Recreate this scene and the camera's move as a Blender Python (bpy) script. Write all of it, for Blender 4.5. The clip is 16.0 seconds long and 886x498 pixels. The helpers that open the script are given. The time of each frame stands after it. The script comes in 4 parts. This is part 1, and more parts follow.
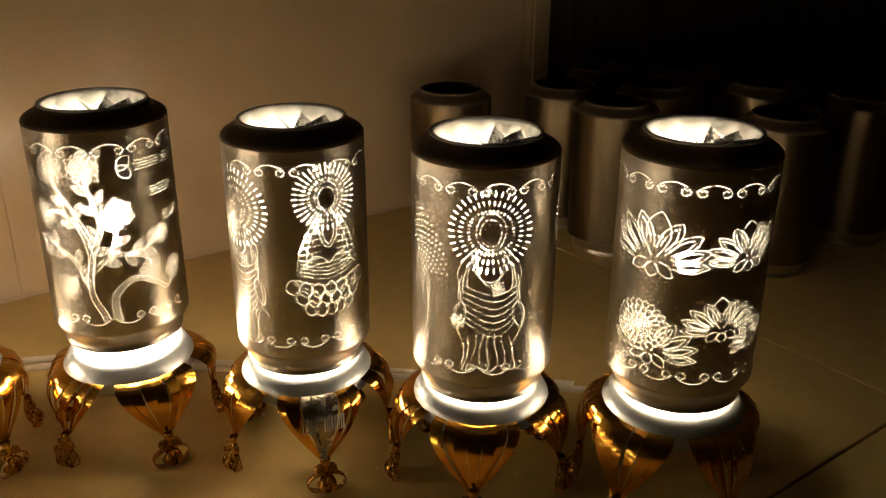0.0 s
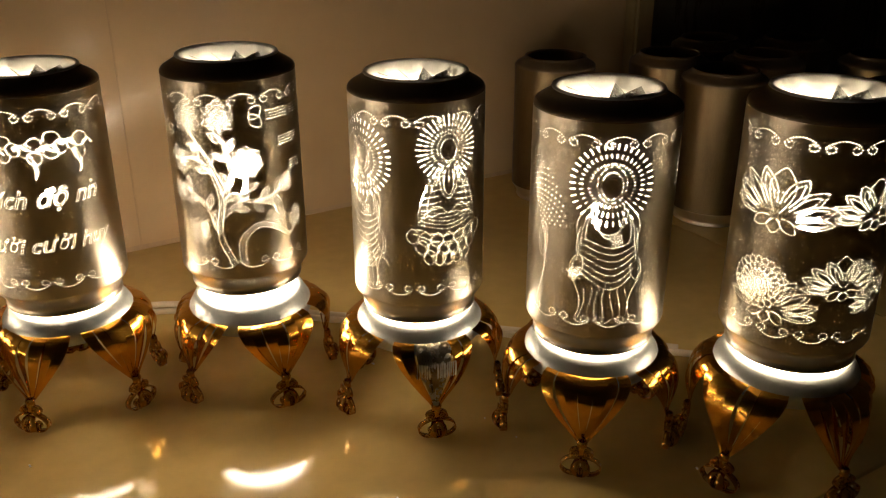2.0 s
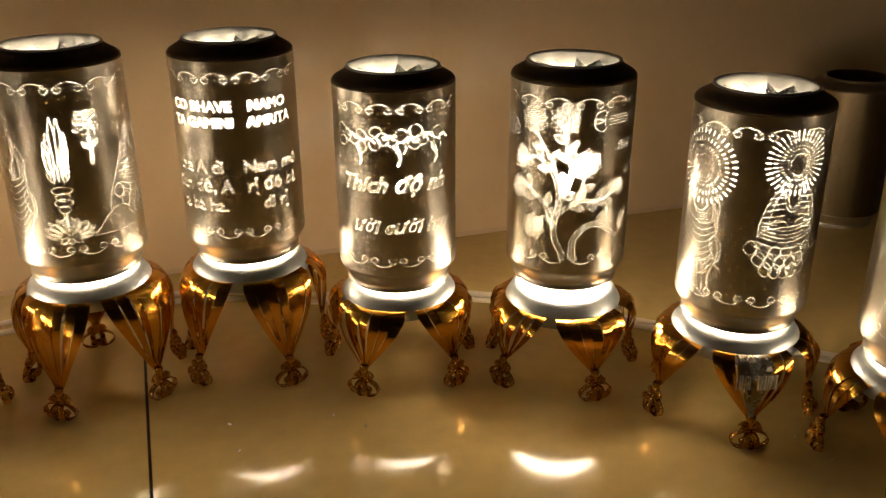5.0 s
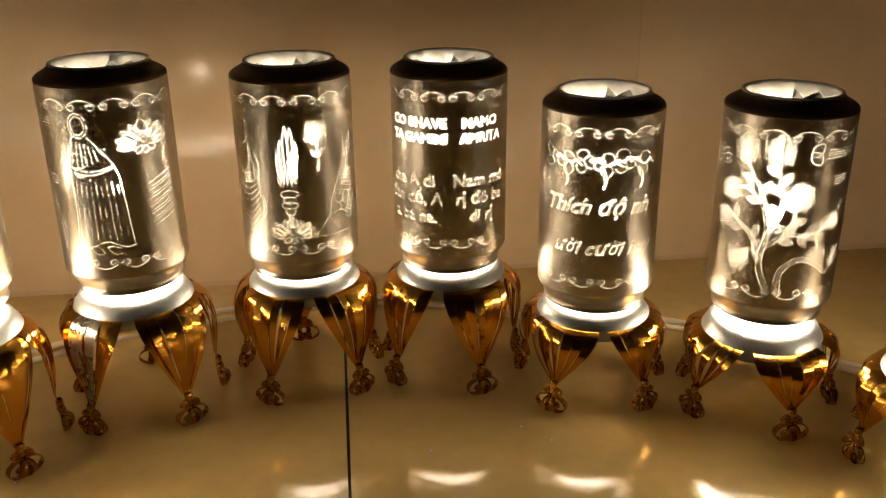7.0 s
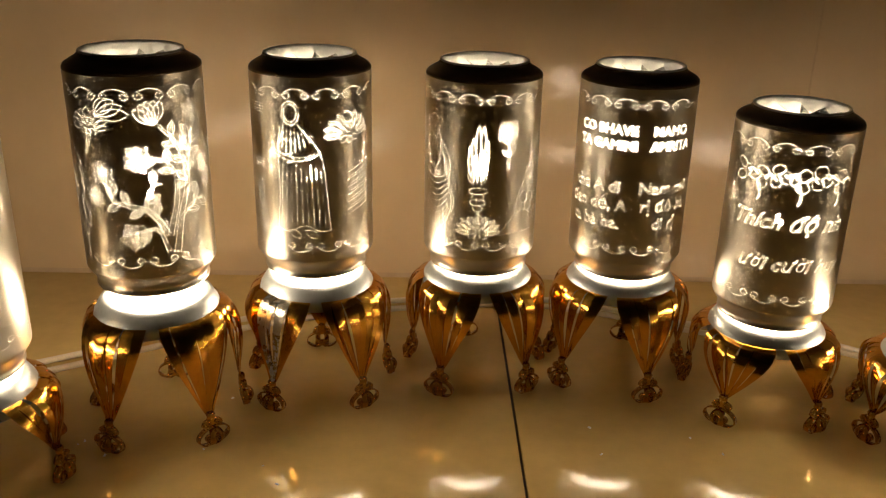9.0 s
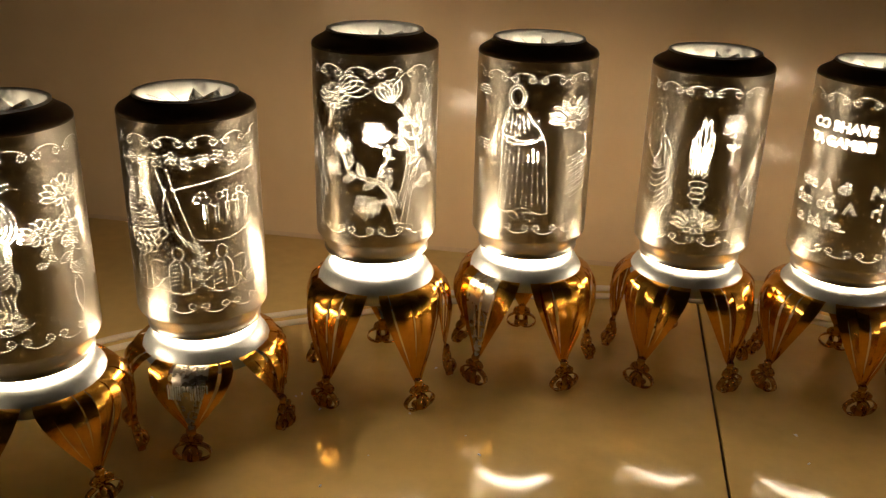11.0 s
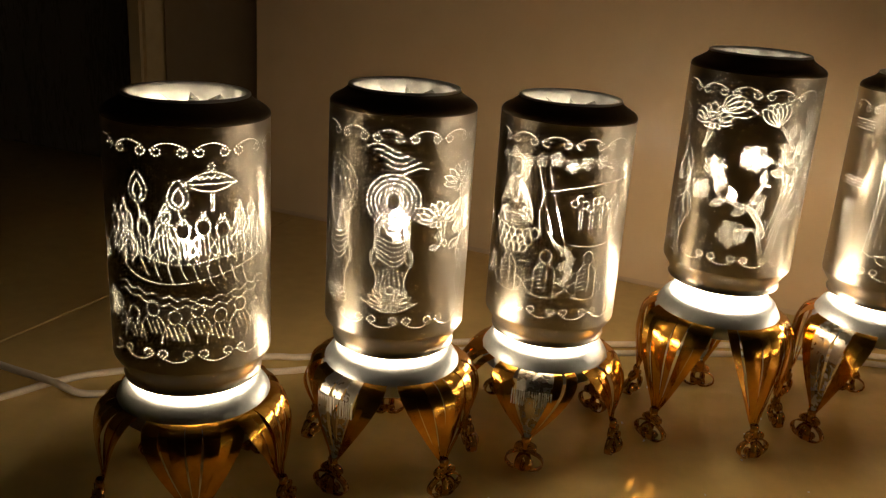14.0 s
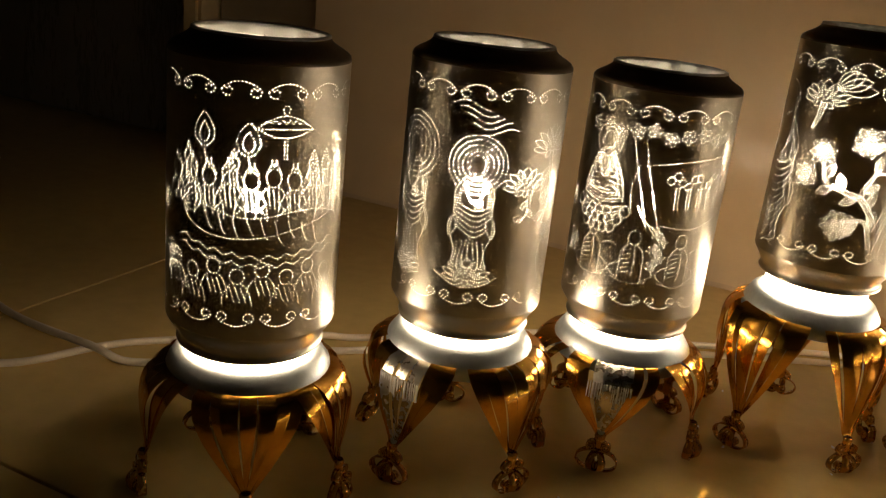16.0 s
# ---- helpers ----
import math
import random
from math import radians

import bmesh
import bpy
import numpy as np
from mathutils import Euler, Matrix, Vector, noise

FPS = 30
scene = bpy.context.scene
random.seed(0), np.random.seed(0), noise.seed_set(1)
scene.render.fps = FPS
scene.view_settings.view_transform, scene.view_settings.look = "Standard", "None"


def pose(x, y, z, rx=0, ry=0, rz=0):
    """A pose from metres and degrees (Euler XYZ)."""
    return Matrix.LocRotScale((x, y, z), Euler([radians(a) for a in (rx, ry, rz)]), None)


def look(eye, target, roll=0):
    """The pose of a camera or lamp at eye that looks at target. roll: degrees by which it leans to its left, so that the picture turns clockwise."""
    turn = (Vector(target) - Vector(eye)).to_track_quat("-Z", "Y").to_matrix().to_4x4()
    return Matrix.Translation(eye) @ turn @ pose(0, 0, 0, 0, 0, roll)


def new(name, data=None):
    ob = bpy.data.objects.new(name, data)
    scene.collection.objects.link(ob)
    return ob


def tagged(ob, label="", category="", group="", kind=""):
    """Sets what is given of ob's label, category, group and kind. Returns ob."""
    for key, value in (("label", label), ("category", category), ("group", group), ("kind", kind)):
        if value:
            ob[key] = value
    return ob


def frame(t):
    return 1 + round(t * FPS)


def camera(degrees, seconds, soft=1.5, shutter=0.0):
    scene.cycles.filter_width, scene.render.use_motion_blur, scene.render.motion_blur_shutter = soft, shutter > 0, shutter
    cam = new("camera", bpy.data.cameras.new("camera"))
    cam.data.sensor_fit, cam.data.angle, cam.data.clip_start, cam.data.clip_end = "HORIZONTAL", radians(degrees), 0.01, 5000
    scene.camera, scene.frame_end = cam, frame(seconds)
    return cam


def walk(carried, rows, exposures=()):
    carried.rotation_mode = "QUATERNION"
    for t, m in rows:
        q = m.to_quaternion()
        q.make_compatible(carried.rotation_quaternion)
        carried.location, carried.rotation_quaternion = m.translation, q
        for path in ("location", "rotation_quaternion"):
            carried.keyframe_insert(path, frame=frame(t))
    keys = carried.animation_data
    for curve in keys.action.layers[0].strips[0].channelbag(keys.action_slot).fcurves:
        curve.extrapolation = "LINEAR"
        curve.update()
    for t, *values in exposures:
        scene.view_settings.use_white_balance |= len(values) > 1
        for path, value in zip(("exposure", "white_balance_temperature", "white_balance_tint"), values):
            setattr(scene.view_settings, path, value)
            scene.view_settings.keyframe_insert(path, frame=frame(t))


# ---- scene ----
cam = camera(52.6, 16.0, soft=1.15, shutter=0.2)
PATH = [
    (0, (0.15537, 0.02920, 0.27740), (0.37204, 0.43794, 0.08770), 0.21),
    (0.5, (0.15521, 0.02786, 0.27458), (0.36000, 0.44154, 0.08242), 0.03),
    (1, (0.14677, 0.02686, 0.27349), (0.34294, 0.44338, 0.07848), 0.01),
    (1.5, (0.14095, 0.02521, 0.27097), (0.32650, 0.44540, 0.07348), -0.04),
    (2, (0.13231, 0.02448, 0.26880), (0.30864, 0.44768, 0.06927), -0.12),
    (2.5, (0.12386, 0.02129, 0.26783), (0.28484, 0.45048, 0.06812), -0.34),
    (3, (0.11238, 0.02111, 0.26701), (0.25948, 0.45643, 0.06989), -0.17),
    (3.5, (0.10124, 0.02235, 0.26748), (0.23422, 0.46330, 0.07286), -0.10),
    (4, (0.09042, 0.02455, 0.27167), (0.20796, 0.46971, 0.07669), -0.12),
    (4.5, (0.07902, 0.02285, 0.27299), (0.17677, 0.47322, 0.07905), -0.23),
    (5, (0.06016, 0.02425, 0.27177), (0.13526, 0.47902, 0.07798), -0.33),
    (7.5, (0.03386, 0.00927, 0.27903), (0.00295, 0.47368, 0.09638), -0.13),
    (8, (0.01081, 0.00430, 0.27805), (-0.02574, 0.46919, 0.09765), 0.66),
    (10.5, (-0.02327, -0.00765, 0.27636), (-0.15299, 0.43656, 0.08701), 1.07),
    (11, (-0.03625, -0.01477, 0.27855), (-0.18688, 0.42192, 0.08721), 1.38),
    (11.5, (-0.05604, -0.02493, 0.27052), (-0.22732, 0.40626, 0.08414), 1.58),
    (12, (-0.06830, -0.03093, 0.27072), (-0.26059, 0.39117, 0.08402), 1.88),
    (12.5, (-0.07804, -0.04190, 0.26638), (-0.29151, 0.37116, 0.08249), 2.04),
    (13, (-0.08950, -0.05053, 0.26590), (-0.31770, 0.35630, 0.08587), 2.53),
    (13.5, (-0.09842, -0.05538, 0.26158), (-0.34041, 0.34725, 0.09033), 3.07),
    (14, (-0.11246, -0.05446, 0.24571), (-0.36199, 0.34871, 0.08701), 3.74),
    (14.5, (-0.11710, -0.05291, 0.23437), (-0.38646, 0.34595, 0.09891), 3.53),
    (15, (-0.12866, -0.05479, 0.22803), (-0.38970, 0.35046, 0.09525), 3.89),
    (15.5, (-0.13362, -0.04897, 0.21947), (-0.39592, 0.35213, 0.07693), 4.99),
    (16, (-0.14459, -0.04255, 0.22016), (-0.40751, 0.35231, 0.06217), 6.23),
]
walk(cam, [(t, look(eye, target, roll)) for t, eye, target, roll in PATH],
     exposures=[(0.0, 0.2), (5.0, 0.1), (11.0, 0.04), (14, -0.12), (16, -0.16)])

# ---- light: a night room, lit only by the bulbs inside the lamps ----
BULB_STRENGTH = 290.0
DOME_STRENGTH = 46.0
BULB_COLOUR = (1.0, 0.815, 0.59)
world = bpy.data.worlds.new("night")
world.use_nodes = True
world.node_tree.nodes["Background"].inputs[0].default_value = (1.0, 0.75, 0.45, 1)
world.node_tree.nodes["Background"].inputs[1].default_value = 0.002
scene.world = world


# ---- materials ----
def material(name, colour, rough=0.5, metal=0.0, second=None, scale=20.0, stretch=(1, 1, 1), rough_var=0.1,
             bump=0.0, bump_scale=200.0, mix=0.5, coat=0.0, fine=8.0, spec=0.5, brushed=0.0):
    """Two colours mixed by noise at two scales, uneven gloss and a fine relief."""
    m = bpy.data.materials.new(name)
    m.use_nodes = True
    nt = m.node_tree
    b = nt.nodes["Principled BSDF"]
    co = nt.nodes.new("ShaderNodeTexCoord")
    mp = nt.nodes.new("ShaderNodeMapping")
    mp.inputs["Scale"].default_value = stretch
    nt.links.new(co.outputs["Object"], mp.inputs[0])
    n1 = nt.nodes.new("ShaderNodeTexNoise")
    n1.inputs["Scale"].default_value = scale
    n1.inputs["Detail"].default_value = 4
    n2 = nt.nodes.new("ShaderNodeTexNoise")
    n2.inputs["Scale"].default_value = scale * fine
    n2.inputs["Detail"].default_value = 3
    for n in (n1, n2):
        nt.links.new(mp.outputs[0], n.inputs["Vector"])
    add = nt.nodes.new("ShaderNodeMath")
    add.operation = "MULTIPLY_ADD"
    add.inputs[1].default_value = 0.4
    nt.links.new(n2.outputs[0], add.inputs[0])
    sc = nt.nodes.new("ShaderNodeMath")
    sc.operation = "MULTIPLY"
    sc.inputs[1].default_value = 0.6
    nt.links.new(n1.outputs[0], sc.inputs[0])
    nt.links.new(sc.outputs[0], add.inputs[2])
    ramp = nt.nodes.new("ShaderNodeValToRGB")
    ramp.color_ramp.elements[0].position = 0.5 - mix / 2
    ramp.color_ramp.elements[1].position = 0.5 + mix / 2
    ramp.color_ramp.elements[0].color = (*colour, 1)
    ramp.color_ramp.elements[1].color = (*(second or tuple(c * 0.8 for c in colour)), 1)
    nt.links.new(add.outputs[0], ramp.inputs[0])
    nt.links.new(ramp.outputs[0], b.inputs["Base Color"])
    rr = nt.nodes.new("ShaderNodeMapRange")
    rr.inputs["From Min"].default_value, rr.inputs["From Max"].default_value = 0.3, 0.7
    rr.inputs["To Min"].default_value = max(0.02, rough - rough_var)
    rr.inputs["To Max"].default_value = min(1.0, rough + rough_var)
    nt.links.new(add.outputs[0], rr.inputs[0])
    nt.links.new(rr.outputs[0], b.inputs["Roughness"])
    b.inputs["Metallic"].default_value = metal
    b.inputs["Specular IOR Level"].default_value = spec
    b.inputs["Coat Weight"].default_value = coat
    b.inputs["Coat Roughness"].default_value = 0.08
    if brushed:
        tg = nt.nodes.new("ShaderNodeTangent")
        tg.direction_type, tg.axis = "RADIAL", "Z"
        nt.links.new(tg.outputs[0], b.inputs["Tangent"])
        b.inputs["Anisotropic"].default_value = brushed
        b.inputs["Anisotropic Rotation"].default_value = 0.25
    if bump:
        n3 = nt.nodes.new("ShaderNodeTexNoise")
        n3.inputs["Scale"].default_value = bump_scale
        n3.inputs["Detail"].default_value = 3
        nt.links.new(mp.outputs[0], n3.inputs["Vector"])
        bp = nt.nodes.new("ShaderNodeBump")
        bp.inputs["Strength"].default_value = bump
        bp.inputs["Distance"].default_value = 0.001
        nt.links.new(n3.outputs[0], bp.inputs["Height"])
        nt.links.new(bp.outputs[0], b.inputs["Normal"])
    return m


def glowing(name, colour, strength):
    m = bpy.data.materials.new(name)
    m.use_nodes = True
    b = m.node_tree.nodes["Principled BSDF"]
    b.inputs["Base Color"].default_value = (0.9, 0.88, 0.8, 1)
    b.inputs["Emission Color"].default_value = (*colour, 1)
    b.inputs["Emission Strength"].default_value = strength
    return m


CAN = material("brushed_can_metal", (0.60, 0.545, 0.445), 0.37, 1.0, (0.57, 0.515, 0.42), scale=9, stretch=(1, 1, 5),
               rough_var=0.025, mix=0.8, brushed=0.6)
# darker copy of the can metal: the shade by the door in its colour
SPARE = material("shaded_can_metal", (0.20, 0.15, 0.085), 0.40, 1.0, (0.14, 0.105, 0.06), scale=30, stretch=(6, 6, 1), rough_var=0.05)
# bare shoulder metal; the dark ceiling it mirrors is put into its colour
SHOULDER = material("shoulder_dark_reflection", (0.12, 0.085, 0.052), 0.42, 0.25, (0.16, 0.115, 0.07), scale=40, rough_var=0.12,
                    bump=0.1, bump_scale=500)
RIM = material("bright_cut_aluminium", (0.84, 0.83, 0.80), 0.38, 0.35, (0.74, 0.73, 0.70), scale=60, bump=0.1, bump_scale=600)
PLATE = material("satin_aluminium", (0.43, 0.44, 0.43), 0.42, 0.75, (0.35, 0.36, 0.35), scale=50, bump=0.12, bump_scale=400)
LINER = material("white_enamel", (0.86, 0.85, 0.80), 0.5, 0.0, (0.78, 0.77, 0.71), scale=60)
LINING = material("bright_can_inside", (0.90, 0.89, 0.86), 0.55, 0.85, (0.86, 0.85, 0.82), scale=40)
GOLD = material("gold_lacquered_can_strip", (0.80, 0.43, 0.07), 0.17, 1.0, (0.58, 0.27, 0.035), scale=45, rough_var=0.07,
                bump=0.3, bump_scale=120)
SILVER = material("bare_silver_can_strip", (0.60, 0.55, 0.45), 0.28, 1.0, (0.36, 0.31, 0.23), scale=45, rough_var=0.08,
                  bump=0.3, bump_scale=170)
BRONZE = material("tarnished_gold_curl", (0.62, 0.31, 0.06), 0.22, 1.0, (0.42, 0.21, 0.04), scale=80, bump=0.3, bump_scale=250)
VANE = material("thin_tin_vane", (0.56, 0.56, 0.54), 0.28, 0.9, (0.42, 0.42, 0.41), scale=80)
PRINT = material("pale_printed_ink", (0.72, 0.68, 0.58), 0.5, 0.0, (0.60, 0.56, 0.47), scale=80)
WIRE = material("steel_wire", (0.5, 0.48, 0.44), 0.35, 1.0)
FLOOR = material("polished_beige_tile", (0.74, 0.515, 0.190), 0.095, 0.0, (0.60, 0.418, 0.152), scale=6, rough_var=0.05, mix=0.35, bump=0.04,
                 bump_scale=30, fine=14)
GROUT = material("dark_grout", (0.06, 0.045, 0.03), 0.8)
JOINT = material("pale_wall_grout", (0.56, 0.40, 0.23), 0.6)
WALL = material("glazed_wall_tile", (0.64, 0.466, 0.268), 0.19, 0.0, (0.57, 0.408, 0.228), scale=5, rough_var=0.06, bump=0.06,
                bump_scale=18, spec=0.32)
PAINT = material("dull_cream_paint", (0.46, 0.35, 0.18), 0.5, 0.0, (0.38, 0.28, 0.14), scale=15, bump=0.05)
SHADE = material("brown_painted_panel", (0.30, 0.22, 0.13), 0.4, 0.0, (0.24, 0.17, 0.10), scale=10, bump=0.05)
DARK = material("dark_stained_door", (0.10, 0.08, 0.05), 0.3, 0.0, (0.13, 0.10, 0.066), scale=8, stretch=(6, 6, 1), bump=0.05)
ROOM = material("dim_room_plaster", (0.45, 0.39, 0.31), 0.8, 0.0, (0.38, 0.33, 0.26), scale=4, bump=0.1)
CABLE = material("white_cable_sheath", (0.74, 0.62, 0.46), 0.4, 0.0, (0.64, 0.53, 0.38), scale=60)
BULB = glowing("lit_bulb", BULB_COLOUR, BULB_STRENGTH)
DOME = glowing("lit_frosted_dome", BULB_COLOUR, DOME_STRENGTH)


# ---- mesh helpers ----
def mesh_of(name, verts, faces, mat, smooth=True):
    me = bpy.data.meshes.new(name)
    me.from_pydata([tuple(v) for v in verts], [], faces)
    me.materials.append(mat)
    if smooth:
        me.polygons.foreach_set("use_smooth", [True] * len(me.polygons))
    me.update()
    return me


def part(name, me, parent, label="", m=None):
    ob = new(name, me)
    ob.parent = parent
    if m is not None:
        ob.matrix_basis = m
    if label:
        ob["label"] = label
    return ob


def lathe(name, profile, mat, segs=64):
    """Turn a profile of (radius, height) in millimetres round the z axis."""
    verts, faces = [], []
    for r, z in profile:
        for k in range(segs):
            a = 2 * math.pi * k / segs
            verts.append((r * math.cos(a) / 1000, r * math.sin(a) / 1000, z / 1000))
    for i in range(len(profile) - 1):
        for k in range(segs):
            j = (k + 1) % segs
            faces.append((i * segs + k, i * segs + j, (i + 1) * segs + j, (i + 1) * segs + k))
    return mesh_of(name, verts, faces, mat)


def box_mesh(name, x0, y0, z0, x1, y1, z1, mat, bevel=0.002):
    bm = bmesh.new()
    bmesh.ops.create_cube(bm, size=1.0)
    for v in bm.verts:
        v.co = ((x0 + x1) / 2 + v.co.x * (x1 - x0), (y0 + y1) / 2 + v.co.y * (y1 - y0), (z0 + z1) / 2 + v.co.z * (z1 - z0))
    if bevel:
        bmesh.ops.bevel(bm, geom=bm.edges[:], offset=bevel, segments=2, affect="EDGES")
    me = bpy.data.meshes.new(name)
    bm.to_mesh(me)
    bm.free()
    me.materials.append(mat)
    return me


def tube(name, pts, radius, mat, sides=8):
    """A round cord through smooth points (Catmull-Rom)."""
    p = [Vector(q) for q in pts]
    p = [p[0] * 2 - p[1]] + p + [p[-1] * 2 - p[-2]]
    line = []
    for i in range(1, len(p) - 2):
        for s in range(10):
            t = s / 10
            a, b, c, d = p[i - 1], p[i], p[i + 1], p[i + 2]
            line.append(0.5 * (2 * b + (c - a) * t + (2 * a - 5 * b + 4 * c - d) * t * t + (3 * b - a - 3 * c + d) * t ** 3))
    line.append(p[-2])
    verts, faces = [], []
    for i, q in enumerate(line):
        w = (line[min(i + 1, len(line) - 1)] - line[max(i - 1, 0)]).normalized()
        side = w.cross(Vector((0, 0, 1))).normalized()
        up = side.cross(w)
        for k in range(sides):
            a = 2 * math.pi * k / sides
            verts.append(q + radius * (math.cos(a) * side + math.sin(a) * up))
    for i in range(len(line) - 1):
        for k in range(sides):
            j = (k + 1) % sides
            faces.append((i * sides + k, i * sides + j, (i + 1) * sides + j, (i + 1) * sides + k))
    return mesh_of(name, verts, faces, mat)


# ---- the setting ----
WALL_A, WALL_B = 0.656, 0.155          # foot of the tiled wall: y = A + B x
WALL_TURN = math.atan(WALL_B)
along = Matrix.Translation((0, WALL_A, 0)) @ Matrix.Rotation(WALL_TURN, 4, "Z")

# floor: large polished tiles with thin joints, laid square to the wall
floor = new("floor", box_mesh("floor", -3.0, -3.0, -0.06, 3.0, 1.2, -0.0025, GROUT, 0))
floor.matrix_world = along
tagged(floor, "polished beige floor tiles with thin dark joints", "floor", kind="structure")
TILE = 0.60
JX, JY = -0.061, -0.4515
tile_mesh = box_mesh("tile", 0.0008, 0.0008, -0.012, TILE - 0.0008, TILE - 0.0008, 0.0, FLOOR, 0.0003)
for i in range(-3, 4):
    for j in range(-4, 2):
        t_ob = part("tile", tile_mesh, floor, m=pose(JX + i * TILE, JY + j * TILE, 0))

# back wall: glazed tiles over a low joint at the foot
RIGHT, LEFT = 0.630, -0.705
wall_north = new("wall_north", box_mesh("wall_north", LEFT, 0.0008, -0.01, RIGHT, 0.12, 2.4, JOINT, 0))
wall_north.matrix_world = along
tagged(wall_north, "glazed beige wall tiles with faint joints", "wall", kind="structure")
VJ = 0.163
cols = [LEFT, VJ, RIGHT]
for k in range(2):
    for z0, z1 in ((0.004, 0.30), (0.302, 0.602), (0.604, 1.2), (1.202, 2.4)):
        part("tile", box_mesh("tile", cols[k] + 0.0002, 0.0, z0, cols[k + 1] - 0.0002, 0.0125, z1, WALL, 0.0005), wall_north)

frame_post = new("trim_right", box_mesh("trim_right", RIGHT + 0.002, -0.012, 0.0, RIGHT + 0.026, 0.10, 2.1, PAINT, 0.003))
frame_post.matrix_world = along
tagged(frame_post, "cream painted door frame post", "door frame", kind="structure")
door_right = new("door_1", box_mesh("door_1", RIGHT + 0.028, 0.03, 0.004, RIGHT + 0.95, 0.07, 2.08, DARK, 0.003))
door_right.matrix_world = along
tagged(door_right, "dark glossy stained door standing in shadow", "door", kind="structure")
door_left = new("door_2", box_mesh("door_2", LEFT - 0.119, 0.016, 0.004, LEFT - 0.002, 0.09, 2.08, SHADE, 0.003))
door_left.matrix_world = along
tagged(door_left, "narrow brown recessed panel beside the tiled wall", "panel", kind="structure")
post_left = new("trim_left", box_mesh("trim_left", LEFT - 0.142, -0.01, 0.0, LEFT - 0.121, 0.10, 2.1, PAINT, 0.004))
post_left.matrix_world = along
tagged(post_left, "pale cream painted post against a dark recess", "post", kind="structure")
door_far = new("door_3", box_mesh("door_3", LEFT - 1.2, 0.05, 0.004, LEFT - 0.144, 0.09, 2.1, DARK, 0.003))
door_far.matrix_world = along
tagged(door_far, "dark glossy door in deep shadow", "door", kind="structure")
for nm, b in (("wall_south", (-3.0, -3.1, 0, 3.0, -3.0, 2.4)), ("wall_east", (1.57, -3.0, 0, 1.67, 0.2, 2.4)),
              ("wall_west", (-1.98, -3.0, 0, -1.88, 0.2, 2.4)), ("ceiling", (-3.0, -3.1, 2.4, 3.0, 0.4, 2.5))):
    w = new(nm, box_mesh(nm, *b, ROOM, 0))
    w.matrix_world = along
    tagged(w, "plain dim plastered " + ("ceiling" if nm == "ceiling" else "wall in the dark"), nm.split("_")[0], kind="structure")


# ---- pierced drawings: every dot is a real hole in the can's side ----
RAD = 33.0                       # can radius, mm
GIRTH = 2 * math.pi * RAD
COLS, ROWS = 1000, 470
V0, V1 = 12.0, 112.3             # height of the straight side, mm
DU, DV = GIRTH / COLS, (V1 - V0) / ROWS


